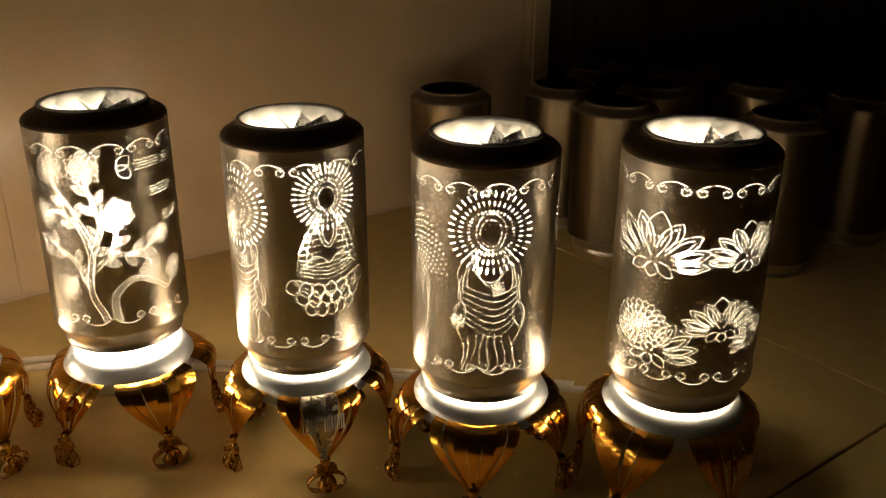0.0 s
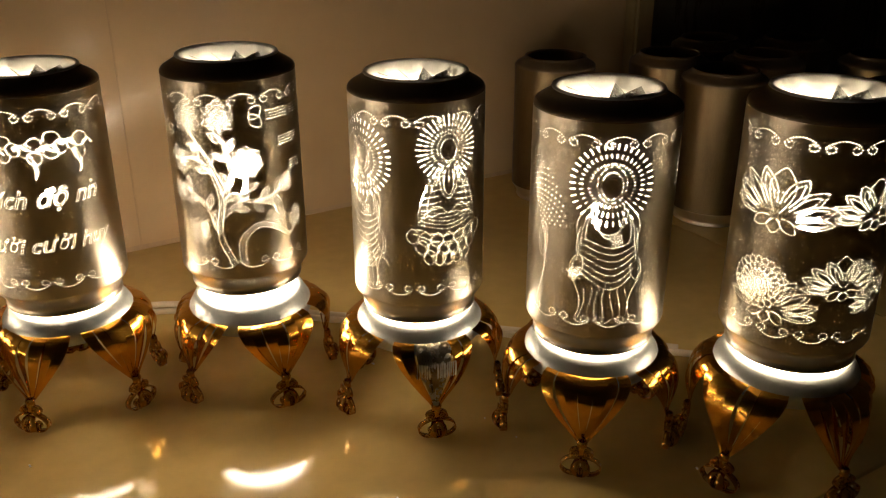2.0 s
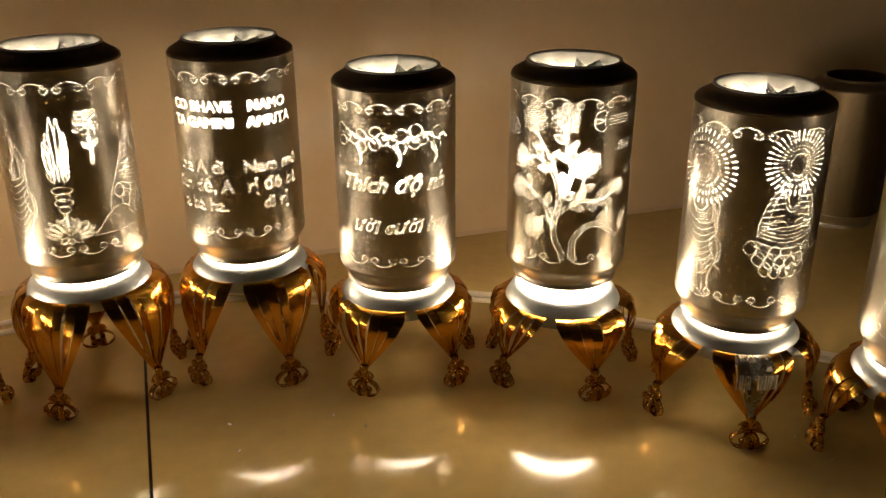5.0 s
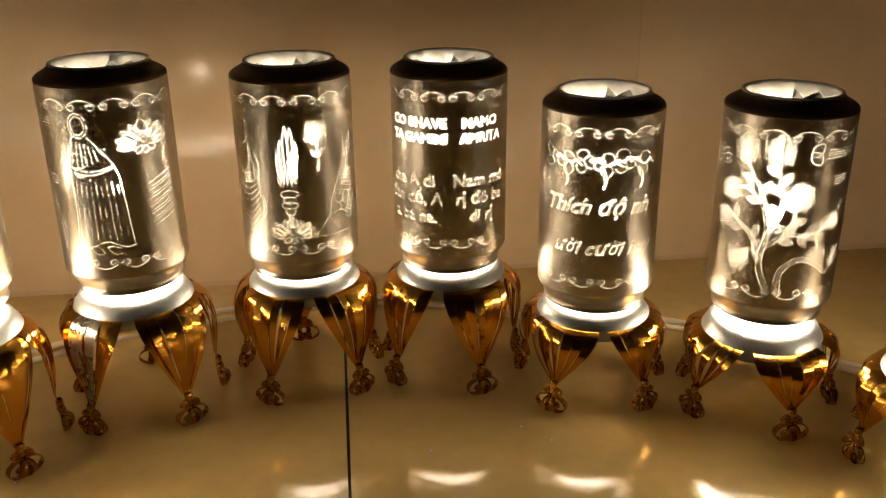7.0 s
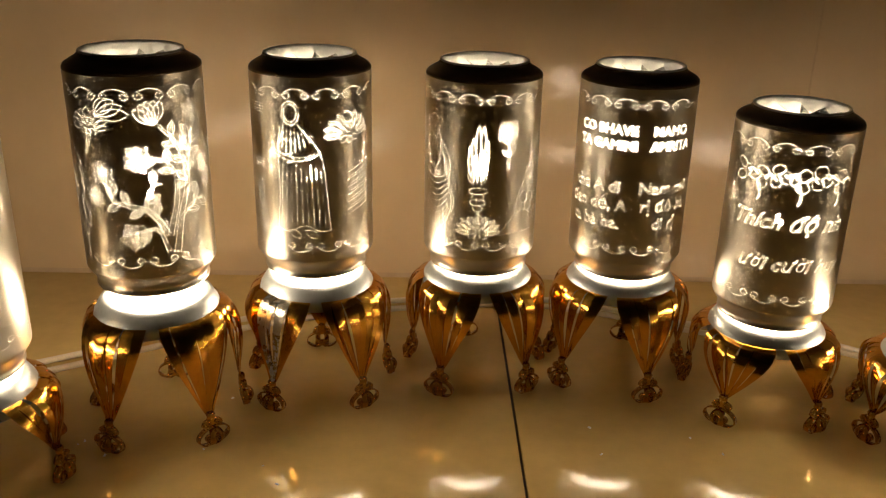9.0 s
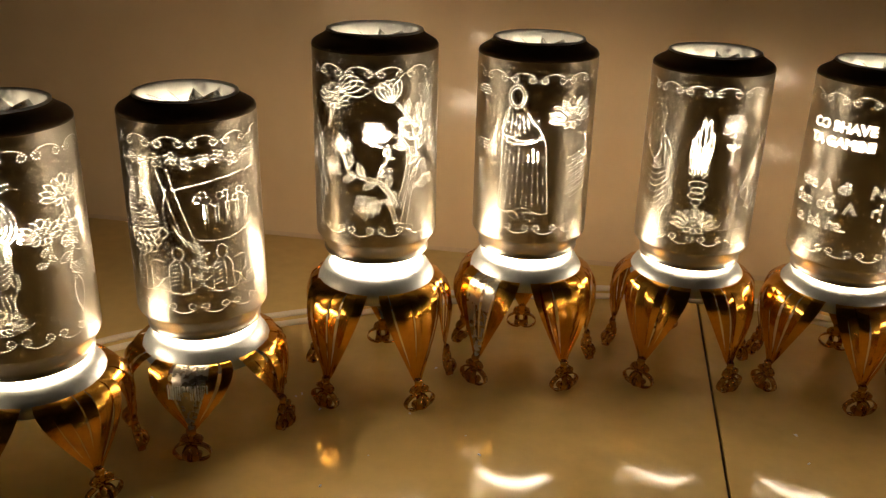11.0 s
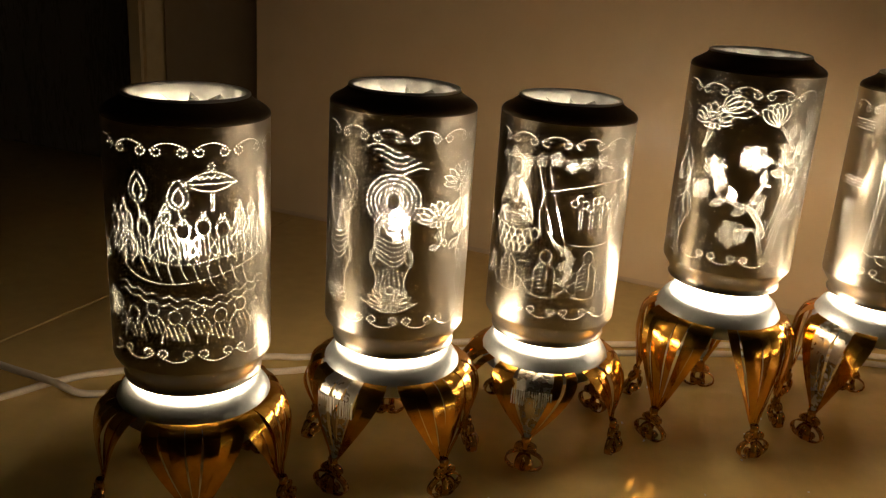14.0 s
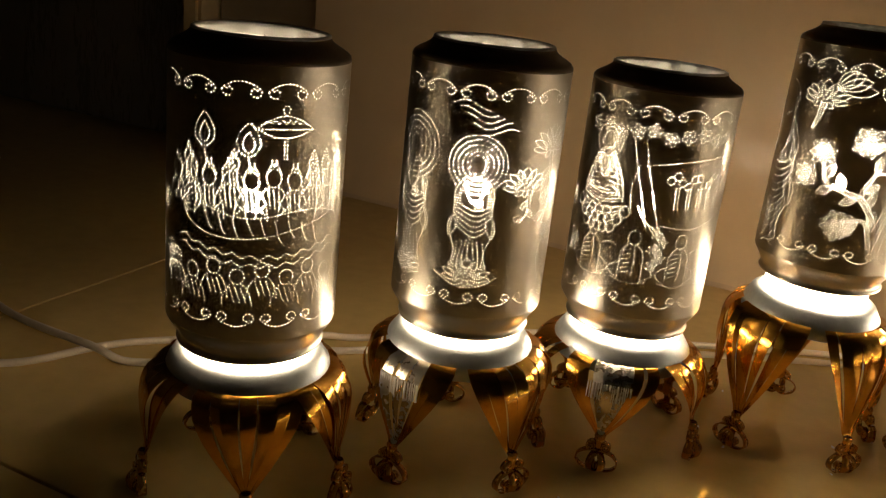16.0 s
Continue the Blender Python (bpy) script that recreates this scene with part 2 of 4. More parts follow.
class Sheet:
    """The can's side rolled flat: u runs round it, v up it, in millimetres."""

    def __init__(self):
        self.holes = np.zeros((COLS, ROWS), bool)
        self.lift = 0.0

    def dot(self, u, v, r=0.30):
        v += self.lift
        if not V0 + 2 < v < V1 - 1.5:
            return
        r *= 0.92
        n = int(r / DU) + 2
        cu, cv = u / DU, (v - V0) / DV
        for i in range(int(cu) - n, int(cu) + n + 1):
            for j in range(int(cv) - n, int(cv) + n + 1):
                if 0 <= j < ROWS and ((i + 0.5 - cu) * DU) ** 2 + ((j + 0.5 - cv) * DV) ** 2 <= r * r:
                    self.holes[i % COLS, j] = True

    def stroke(self, pts, gap=1.25, r=0.28):
        left = 0.0
        for (a, b), (c, d) in zip(pts, pts[1:]):
            length = math.hypot(c - a, d - b)
            if length < 1e-6:
                continue
            s = left
            while s < length:
                self.dot(a + (c - a) * s / length, b + (d - b) * s / length, r)
                s += gap
            left = s - length

    def curve(self, f, n=40, **k):
        self.stroke([f(i / n) for i in range(n + 1)], **k)

    def ring(self, u, v, ru, rv=None, turn=0.0, **k):
        rv = rv or ru
        c, s = math.cos(turn), math.sin(turn)
        def at(t):
            x, y = ru * math.cos(2 * math.pi * t), rv * math.sin(2 * math.pi * t)
            return u + x * c - y * s, v + x * s + y * c
        self.curve(at, **k)

    def spiral(self, u, v, r0, r1, a0, turns, **k):
        self.curve(lambda t: (u + (r0 + (r1 - r0) * t) * math.cos(a0 + 2 * math.pi * turns * t),
                              v + (r0 + (r1 - r0) * t) * math.sin(a0 + 2 * math.pi * turns * t)), **k)

    def petal(self, u, v, length, width, ang, pointed=1.0, t0=0.0, vein=0.0, **k):
        """A leaf or petal outline that grows from (u, v) in the direction ang, drawn from t0 of its length on."""
        c, s = math.cos(ang), math.sin(ang)
        def at(t, side):
            x = length * t
            y = side * width / 2 * math.sin(math.pi * t ** pointed) ** 0.8
            return u + x * c - y * s, v + x * s + y * c
        for side in (-1, 1):
            self.curve(lambda t: at(t0 + (1 - t0) * t, side), n=24, **k)
        if vein:
            self.curve(lambda t: at(t0 + 0.1 + vein * t, 0.35), n=10, **k)

    def border(self):
        """The running scroll along the top and the foot of the side."""
        n = 13
        step = GIRTH / n
        for i in range(n):
            u = i * step
            for v, up, r in ((103.4, 1, 0.32), (20.8, -1, 0.31)):
                # an arch that rolls into a curl at either end
                self.curve(lambda t: (u + 1.2 + (step - 2.4) * t, v + up * (0.2 + 3.0 * math.sin(math.pi * t) ** 0.7)), gap=1.3, r=r)
                self.spiral(u + 3.4, v - up * 0.1, 2.2, 0.6, math.pi, up * 1.1, gap=1.25, r=r)
                self.spiral(u + step - 3.4, v - up * 0.1, 2.2, 0.6, 0.0, -up * 1.1, gap=1.25, r=r)

    def lotus(self, u, v, size, lean=0.0, seat=False):
        """An open lotus; size is about half its width."""
        k = dict(gap=1.0, r=0.27)
        h = size * (1.1 if seat else 1.22)
        base = v - size * 0.42
        self.petal(u, base, h * 0.98, h * 0.50, math.pi / 2 + lean, 1.35, t0=0.12, **k)
        for side in (-1, 1):
            # fanned petals, each with a second line inside it
            for j, (turn, ln, wd) in enumerate(((0.46, 0.96, 0.34), (0.84, 1.02, 0.30), (1.16, 1.02, 0.27), (1.46, 0.92, 0.24))):
                a = math.pi / 2 + lean - side * turn
                self.petal(u + side * size * 0.05 * j, base, h * ln, h * wd, a, 1.35, t0=0.30, **k)
                if size > 9:
                    self.petal(u + side * size * 0.05 * j + 0.10 * h * math.cos(a), base + 0.10 * h * math.sin(a), h * ln * 0.78, h * wd * 0.5,
                               a, 1.3, t0=0.35, **k)
            self.petal(u + side * size * 0.10, base, h * 0.40, h * 0.22, -math.pi / 2 + lean + side * 1.0, 1.1, t0=0.1, **k)
        self.petal(u, base, h * 0.30, h * 0.26, -math.pi / 2 + lean, 1.1, t0=0.1, **k)
        for i in range(5):
            self.dot(u + (i - 2) * size * 0.09, base + size * 0.62, 0.3)

    def bloom(self, u, v, size, n=11, filled=True):
        """A full flower: notched petals over a dense heart."""
        for i in range(n):
            a = 2 * math.pi * i / n + 0.2
            self.petal(u + size * 0.22 * math.cos(a), v + size * 0.22 * math.sin(a), size * (0.88 if i % 2 else 0.74), size * 0.42, a, 1.25, gap=1.05, r=0.25)
            if filled:
                self.stroke([(u + size * q * math.cos(a), v + size * q * math.sin(a)) for q in (0.42, 0.80)], gap=1.2, r=0.24)
        if filled:
            for q in (0.06, 0.24):
                self.ring(u, v, size * q, size * q * 0.9, gap=1.05, r=0.25)

    def vine(self, pts, thick=2.0, leaves=(), size=8.0):
        """A winding stem of two dotted lines with rungs between them; leaves: (place along it, side)."""
        q = [Vector(w) for w in pts]
        q = [q[0] * 2 - q[1]] + q + [q[-1] * 2 - q[-2]]
        line = []
        for i in range(1, len(q) - 2):
            a, b, c, d = q[i - 1:i + 3]
            for k in range(12):
                t = k / 12
                line.append(0.5 * (2 * b + (c - a) * t + (2 * a - 5 * b + 4 * c - d) * t * t + (3 * b - a - 3 * c + d) * t ** 3))
        line.append(q[-2])
        n = len(line)
        edges = ([], [])
        for i, w in enumerate(line):
            d = (line[min(i + 1, n - 1)] - line[max(i - 1, 0)]).normalized()
            half = 0.5 * thick * (1 - 0.65 * i / n)
            for side, edge in zip((-1, 1), edges):
                edge.append((w.x - side * d.y * half, w.y + side * d.x * half))
        for edge in edges:
            self.stroke(edge, gap=1.0, r=0.27)
        for a, b in zip(edges[0][::2], edges[1][::2]):
            self.dot((a[0] + b[0]) / 2, (a[1] + b[1]) / 2, 0.24)
        for t, side in leaves:
            i = min(n - 2, int(t * (n - 1)))
            d = line[i + 1] - line[i]
            a = math.atan2(d.y, d.x) + side * 0.85
            self.petal(line[i].x, line[i].y, size, size * 0.46, a, 1.1, gap=1.0, r=0.28)
            self.petal(line[i].x, line[i].y, size * 0.8, size * 0.20, a, 1.1, t0=0.15, gap=1.0, r=0.26)

    def aster(self, u, v, size):
        """A full chrysanthemum with three rows of narrow petals."""
        for n, a0, r0, r1 in ((15, 0.0, 0.0, 0.45), (19, 0.1, 0.38, 0.75), (23, 0.05, 0.66, 1.0)):
            for i in range(n):
                a = a0 + 2 * math.pi * i / n
                self.petal(u + r0 * size * math.cos(a), v + r0 * size * 0.85 * math.sin(a), (r1 - r0) * size, 3.0, a, 1.3, gap=1.09, r=0.28)

    def stem(self, a, b, bend, leaves=0, size=7.0, double=False):
        def at(t, off=0.0):
            x, y = a[0] + (b[0] - a[0]) * t, a[1] + (b[1] - a[1]) * t
            w = bend * math.sin(math.pi * t)
            nx, ny = -(b[1] - a[1]), b[0] - a[0]
            n = math.hypot(nx, ny)
            return x + nx / n * (w + off), y + ny / n * (w + off)
        self.curve(at)
        if double:
            self.curve(lambda t: at(t, 2.2 * (1 - t)))
        for i in range(leaves):
            t = (i + 0.7) / (leaves + 0.4)
            p, q = at(t), at(t + 0.04)
            d = math.atan2(q[1] - p[1], q[0] - p[0])
            self.petal(p[0], p[1], size, size * 0.46, d + (0.9 if i % 2 else -0.9), 1.1, vein=0.5, gap=1.15, r=0.29)

    def bush(self, u, v, w=1.0):
        """A flowering plant on winding stems that rises from the foot."""
        at = lambda pts: [(u + x * w, y + v) for x, y in pts]
        both = lambda *places: [(t, 1 if i % 2 else -1) for i, t in enumerate(places)]
        self.vine(at(((-3, 19), (-8, 33), (-5, 50), (0, 64), (-2, 78), (-4, 88))), 3.2, both(0.42, 0.52, 0.62, 0.70, 0.78, 0.86))
        self.vine(at(((-8, 38), (-6, 52), (-10, 66), (-18, 72), (-25, 71))), 2.6, both(0.3, 0.5, 0.7))
        self.vine(at(((-4, 56), (-12, 74), (-20, 86))), 2.0, both(0.4, 0.65))
        self.vine(at(((-7, 42), (4, 50), (15, 50), (26, 54))), 2.2, both(0.2, 0.35, 0.5, 0.62, 0.75, 0.88))
        self.vine(at(((2, 48), (6, 58), (7, 66))), 2.0, both(0.4, 0.75))
        self.vine(at(((-8, 36), (-14, 48), (-22, 54), (-28, 58))), 2.4, both(0.3, 0.5, 0.7))
        self.vine(at(((-8, 34), (-13, 40), (-19, 37))), 2.0, both(0.3, 0.7))
        self.vine(at(((2, 18), (3, 30), (12, 37), (22, 33), (29, 28), (34, 33))), 3.4)
        self.vine(at(((12, 50), (20, 46), (21, 42))), 1.6)
        for i, (x, y, size) in enumerate(((-21, 92, 7.4), (-4, 93, 7.8), (8, 70, 7.6), (-28, 70, 7.0), (-31, 54, 6.0), (-20, 34, 6.6), (21, 39, 6.0),
                                          (29, 56, 5.0), (35, 36, 6.0))):
            self.bloom(u + x * w, y + v, size, n=12 + i % 3)

    def halo(self, u, v, r0, r1, n=34):
        for i in range(n):
            a = 2 * math.pi * i / n
            for j, s in enumerate((0.1, 0.45, 0.85)):
                r = r0 + (r1 - r0) * s
                for q in range(2 + j):
                    rr = r + 0.65 * q
                    self.dot(u + rr * math.cos(a), v + rr * math.sin(a), 0.24 + 0.08 * j)

    def seated(self, u, v, s=1.0, rays=True, pattern=True):
        """A plain seated shape over a lotus seat."""
        if rays:
            self.halo(u, v + 24 * s, 6.2 * s, 12.2 * s, 36)
        self.ring(u, v + 24 * s, 4.8 * s, 5.8 * s, gap=1.15, r=0.23)
        self.ring(u, v + 23.4 * s, 3.5 * s, 4.4 * s, gap=1.15, r=0.23)
        for side in (-1, 1):
            self.curve(lambda t: (u + side * (4 + 8.5 * math.sin(t * 1.7)) * s, v + (18 - 24 * t) * s))
            self.curve(lambda t: (u + side * (3 + 6.0 * math.sin(t * 1.7)) * s, v + (17 - 20 * t) * s))
            self.curve(lambda t: (u + side * (12.5 - 12 * t) * s, v + (-6 + 7 * math.sin(2.6 * t)) * s))
        if pattern:                               # the patched robe
            for k in range(8):
                half = (5.5 + 5.5 * math.sin(1.7 * min(1, (k + 1) / 7))) * s
                y = v + (15 - 2.6 * k) * s
                for side in (-1, 1):
                    self.stroke([(u + side * half, y), (u + side * (2.2 + 0.25 * k) * s, y + 0.8 * s)], gap=1.0, r=0.25)
                    x = u + side * (half * 0.62 if k % 2 else half * 0.8)
                    self.stroke([(x, y), (x, y - 2.6 * s)], gap=1.0, r=0.25)
        for q in (2.6, 4.0):                      # the open neck of the robe
            self.curve(lambda t: (u + q * math.cos(math.pi * (1 + t)) * s, v + (17 - (9 + q) * math.sin(math.pi * t) ** 0.7) * s), gap=1.0, r=0.25)
        for k in range(5):                        # folds over the lap
            self.curve(lambda t: (u + (-11 + 22 * t) * s, v + (-1.6 * k - 3.5 * math.sin(math.pi * t) + 1.2 * math.sin(3 * t)) * s), gap=1.25)
        self.curve(lambda t: (u + (-13 + 26 * t) * s, v + (-8 - 3.4 * math.sin(math.pi * t)) * s))
        self.curve(lambda t: (u + (-14 + 28 * t) * s, v + (-10 - 4.4 * math.sin(math.pi * t)) * s))
        for row in range(3):
            for i in range(-3 + (row > 1), 4 - (row > 1)):
                x = i + (0.5 if row == 1 else 0.0)
                if abs(x) < 3.2:
                    self.petal(u + x * (4.9 - 0.5 * row) * s, v + (-24.5 + 4.0 * (2 - row) + 0.25 * x * x) * s, 6.4 * s, 5.2 * s, math.pi / 2, 0.9, gap=1.0, r=0.28)

    def standing(self, u, v, s=1.0, rays=True, folds=5, rings=False, wide=1.0):
        """A plain robed standing shape."""
        if rays:
            self.halo(u, v + 22 * s, 8.0 * s, 17.0 * s, 38)
        if rings:
            for r in (9.0, 11.8, 14.6, 17.4):
                self.ring(u, v + 22 * s, r * s, gap=1.3, r=0.24)
        k = dict(gap=1.05, r=0.26)
        w = wide * s
        self.ring(u, v + 22 * s, 4.4 * s, 5.8 * s, gap=1.2, r=0.22)
        self.ring(u, v + 22.4 * s, 6.0 * s, 7.8 * s, gap=1.2, r=0.22)
        for q in (0, 1.6):                        # the open neck of the robe
            self.curve(lambda t: (u + (5.0 + q) * math.cos(math.pi * (1 + t)) * w, v + (14 - (15 - q) * math.sin(math.pi * t) ** 0.8) * s), **k)
        for side in (-1, 1):
            # shoulder, sleeve and the side of the skirt
            self.curve(lambda t: (u + side * (5.5 + 6.0 * math.sin(min(1, 1.8 * t) * 1.57) + 1.0 * math.sin(6 * t)) * w, v + (15 - 27 * t) * s), **k)
            self.curve(lambda t: (u + side * (12.0 - 2.5 * t + 1.2 * math.sin(7 * t)) * w, v + (-12 - 27 * t) * s), **k)
            for j in range(3):                    # creases along the sleeve
                self.curve(lambda t: (u + side * (7.0 + 1.6 * j + 1.2 * math.sin(2 * t)) * w, v + (9 - 3 * j - 11 * t) * s), **k)
        for j in range(folds + 2):                # swags of cloth across the body
            self.curve(lambda t: (u + (-9.5 + 19.5 * t) * w, v + (-1.5 - 2.7 * j - (3.6 + 0.5 * j) * math.sin(math.pi * t ** 1.25)) * s), **k)
        self.bloom(u + 3 * w, v - 2.5 * s, 3.2 * s, 8, False)
        for side in (-1, 1):                      # the hanging sleeve ends
            self.petal(u + side * 10 * w, v - 9 * s, 13 * s, 5.5 * s, -math.pi / 2 + side * 0.22, 0.8, **k)
        for j in range(7):                        # the hanging pleats
            x = -7.8 + 2.6 * j
            self.curve(lambda t: (u + (x * (1 + 0.12 * t) + 0.7 * math.sin(4 * t + j)) * w, v + (-24 + 1.2 * math.cos(x / 3) - (14 + j % 2) * t) * s), gap=1.3, r=0.26)
        self.curve(lambda t: (u + (-10.5 + 21 * t) * w, v + (-39.5 - 1.3 * math.sin(5 * math.pi * t)) * s), **k)

    def sitter(self, u, v, s=1.0):
        """A small plain capped shape with folded cloth below."""
        k = dict(gap=1.2, r=0.24)
        self.ring(u, v, 2.4 * s, 3.0 * s, **k)
        self.curve(lambda t: (u + (-2.6 + 5.2 * t) * s, v + (1.0 + 3.6 * math.sin(math.pi * t) ** 0.7) * s), **k)
        self.petal(u, v + 4 * s, 2.6 * s, 1.8 * s, math.pi / 2, **k)
        for side in (-1, 1):
            self.curve(lambda t: (u + side * (1.6 + 3.8 * math.sin(1.57 * t)) * s, v + (-3 - 10 * t ** 1.5) * s), **k)
            self.curve(lambda t: (u + side * (4.4 - 3.2 * t) * s, v + (-11 + 3.5 * t) * s), **k)
        for j in range(3):
            self.curve(lambda t: (u + (-1.6 + 1.6 * j + 0.8 * t) * s, v + (-4 - 7 * t) * s), gap=1.1, r=0.23)

    def kneeling(self, u, v, s=1.0):
        """A plain kneeling shape seen from behind."""
        k = dict(gap=1.28, r=0.26)
        self.ring(u, v, 2.8 * s, 3.4 * s, **k)
        for side in (-1, 1):
            self.curve(lambda t: (u + side * (1.6 + 3.6 * math.sin(min(1, 3 * t) * 1.57)) * s, v + (-3 - 16 * t) * s), **k)
            self.curve(lambda t: (u + side * (5.0 + 5.0 * math.sin(math.pi * t)) * s, v + (-12 - 8 * t) * s), **k)
        for j in range(6):
            self.curve(lambda t: (u + (-4 + 3.6 * t) * s, v + (-6.5 - 2.1 * j + 1.2 * t) * s), gap=1.05, r=0.24)
        self.curve(lambda t: (u + (-8 + 16 * t) * s, v + (-20 - 1.4 * math.sin(math.pi * t)) * s), **k)
        self.curve(lambda t: (u + (0.6 + 0.8 * math.sin(3 * t)) * s, v + (-4.5 - 14 * t) * s), **k)

    def cloud(self, u, v, s, flip=1):
        self.spiral(u, v, 1.0 * s, 4.5 * s, 0, 1.6 * flip, gap=1.18)
        for i in range(4):
            a = 0.7 * i * flip
            self.curve(lambda t: (u + (6 * math.cos(a) + 3 * math.cos(a + 3.1 * t * flip)) * s,
                                  v + (4.5 * math.sin(a) + 2.6 * math.sin(a + 3.1 * t * flip)) * s), gap=1.18)

    def scales(self, path, width):
        """A winding band filled with small arcs between two edges."""
        pts = [path(i / 56) for i in range(57)]
        for i in range(56):
            (a, b), (c, d) = pts[i], pts[i + 1]
            n = math.hypot(c - a, d - b)
            nx, ny = -(d - b) / n, (c - a) / n
            w = width * (0.35 + 0.65 * math.sin(math.pi * (i + 2) / 60))
            for q in (-1, -0.5, 0, 0.5, 1) if i % 2 else (-1, -0.75, -0.25, 0.25, 0.75, 1):
                self.dot(a + nx * w * q, b + ny * w * q, 0.27)

    def bar(self, u, v, w, h):
        """A word that cannot be read: a bar of close dots."""
        k = max(2, round(h / 1.12))
        for i in range(k):
            off = 0.35 * (i % 2)
            self.stroke([(u - w / 2 + off, v - h / 2 + h * i / (k - 1)), (u + w / 2 + off, v - h / 2 + h * i / (k - 1))], gap=1.05, r=0.27)

    def words(self, text, u, v, size, gap=0.95, r=0.26, shear=0.0):
        """Readable writing, pierced along the outline of the letters; u is its middle."""
        cu = bpy.data.curves.new("letters", "FONT")
        cu.body, cu.size, cu.align_x = text, size, "CENTER"
        cu.resolution_u, cu.shear = 3, shear
        ob = bpy.data.objects.new("letters", cu)
        me = ob.to_mesh()
        count = {}
        for p in me.polygons:
            for e in p.edge_keys:
                count[e] = count.get(e, 0) + 1
        for (a, b), n in count.items():
            if n == 1:
                p, q = me.vertices[a].co, me.vertices[b].co
                self.stroke([(u + p.x, v + p.y), (u + q.x, v + q.y)], gap=gap, r=r)
                self.dot(u + p.x, v + p.y, r)
        ob.to_mesh_clear()
        bpy.data.objects.remove(ob)
        bpy.data.curves.remove(cu)

    def mesh(self, name, radius, mat, inward=1):
        """The side as upright strips between the holes."""
        verts, faces, index = [], [], {}
        def vert(c, r):
            key = (c % COLS, r)
            if key not in index:
                a = 2 * math.pi * key[0] / COLS
                index[key] = len(verts)
                verts.append((radius * math.cos(a) / 1000, radius * math.sin(a) / 1000, (V0 + r * DV) / 1000))
            return index[key]
        for c in range(COLS):
            edges = np.flatnonzero(np.diff(np.r_[True, self.holes[c], True].astype(int)))
            for lo, hi in zip(edges[0::2], edges[1::2]):
                faces.append((vert(c, int(lo)), vert(c + 1, int(lo)), vert(c + 1, int(hi)), vert(c, int(hi))))
        me = mesh_of(name, verts, faces if inward > 0 else [f[::-1] for f in faces], mat)
        me.normals_split_custom_set_from_vertices([inward * Vector((x, y, 0)).normalized() for x, y, _ in verts])
        return me


# ---- the drawings of the twelve lamps; u = 0 faces the middle of the half circle ----
def draw_lotuses(s):
    s.lotus(-14, 76, 18.5, -0.1)
    s.lotus(27, 77, 14.5, 0.1)
    s.aster(-17, 38, 13)
    s.lotus(-12, 33, 16, -0.15)
    s.lotus(18, 45, 13.5, 0.1)
    s.lotus(36, 36, 10, 0.4)
    for k in range(3):
        s.lotus(66 + 30 * k, 62, 17)


def draw_crowned(s):
    s.standing(5, 59, 1.05, wide=1.15)
    s.bloom(-9, 40, 3.6, 7)
    for i in range(20):                     # a plain dome of close dots
        for j in range(11):
            a = 0.1 + 2.6 * (i + 0.5 * (j % 2)) / 19
            s.dot(-44 + (15 + j * 1.5) * math.cos(a), 58 + (17 + j * 1.7) * math.sin(a), 0.34)
    s.curve(lambda t: (-28 + 3 * math.sin(4 * t), 60 - 40 * t))
    s.ring(-27, 52, 3.0, 8.5)
    s.ring(-27, 52, 1.8, 6.0)
    s.standing(62, 57, 1.05)
    s.lotus(100, 60, 18)


def draw_seated(s):
    s.seated(17, 59, 1.2)
    s.standing(-29, 58, 1.05, folds=7)
    s.cloud(-24, 30, 1.2)
    s.seated(72, 55, 1.3)
    s.lotus(105, 60, 16)


def draw_bush(s):
    s.bush(0, 0)
    s.lotus(-42, 86, 9)
    s.petal(16, 92, 6, 8, 2.4, gap=0.9)         # a small butterfly
    s.petal(16, 92, 6, 8, -2.4, gap=0.9)
    for u, v, w in ((26, 92, 13), (33, 78, 14), (40, 92, 8), (38, 64, 12)):
        s.bar(u, v, w, 4.2)
    for w, v in ((22, 92), (18, 78), (22, 64)):
        s.bar(66, v, w, 4.2)
    s.lotus(105, 62, 17)


def draw_cursive(s):
    for k in range(6):                          # a garland of knotted loops
        u, v = -30 + 10.5 * k, 86 - 1.6 * (k % 2)
        for q in range(3):
            s.ring(u + 2.8 * math.cos(2.1 * q + k), v + 3.8 * math.sin(2.1 * q + k), 1.9 + 0.3 * (q + k) % 2, 3.3, 0.9 * q + k, gap=0.95, r=0.26)
        if k % 2:
            s.vine([(u - 1, v - 3), (u + 1, v - 9), (u, v - 13)], 1.8)
        s.vine([(u + 3, v), (u + 6, v + 1.5), (u + 9, v - 1)], 1.6)
    s.words("Thích độ nh", -2, 57, 12.4, 0.85, 0.27, 0.35)
    s.words("ười cười huy", 3, 34, 11.0, 0.85, 0.27, 0.35)
    for k in range(5):
        s.bloom(62 + 18 * k, 60, 8, 9)


def draw_mantra(s):
    for u, v, text in ((-19, 84, "CO BHAVE"), (-19, 75.5, "TA GAMINI"), (19, 84, "NAMO"), (20, 75.5, "AMRITA")):
        s.words(text, u, v, 7.6, 0.8, 0.32)
        s.words(text, u + 0.35, v + 0.3, 7.2, 0.8, 0.28)
    for u, lines in ((-23, ("tha A di", "đan dế, A", "ta bà ha.")), (20, ("Nam mô", "rị đô bà", "di rị"))):
        for k, line in enumerate(lines):
            s.words(line, u, 51 - 10.5 * k, 9.8, 0.95, 0.25)
    for k in range(3):
        s.lotus(66 + 30 * k, 60, 16)


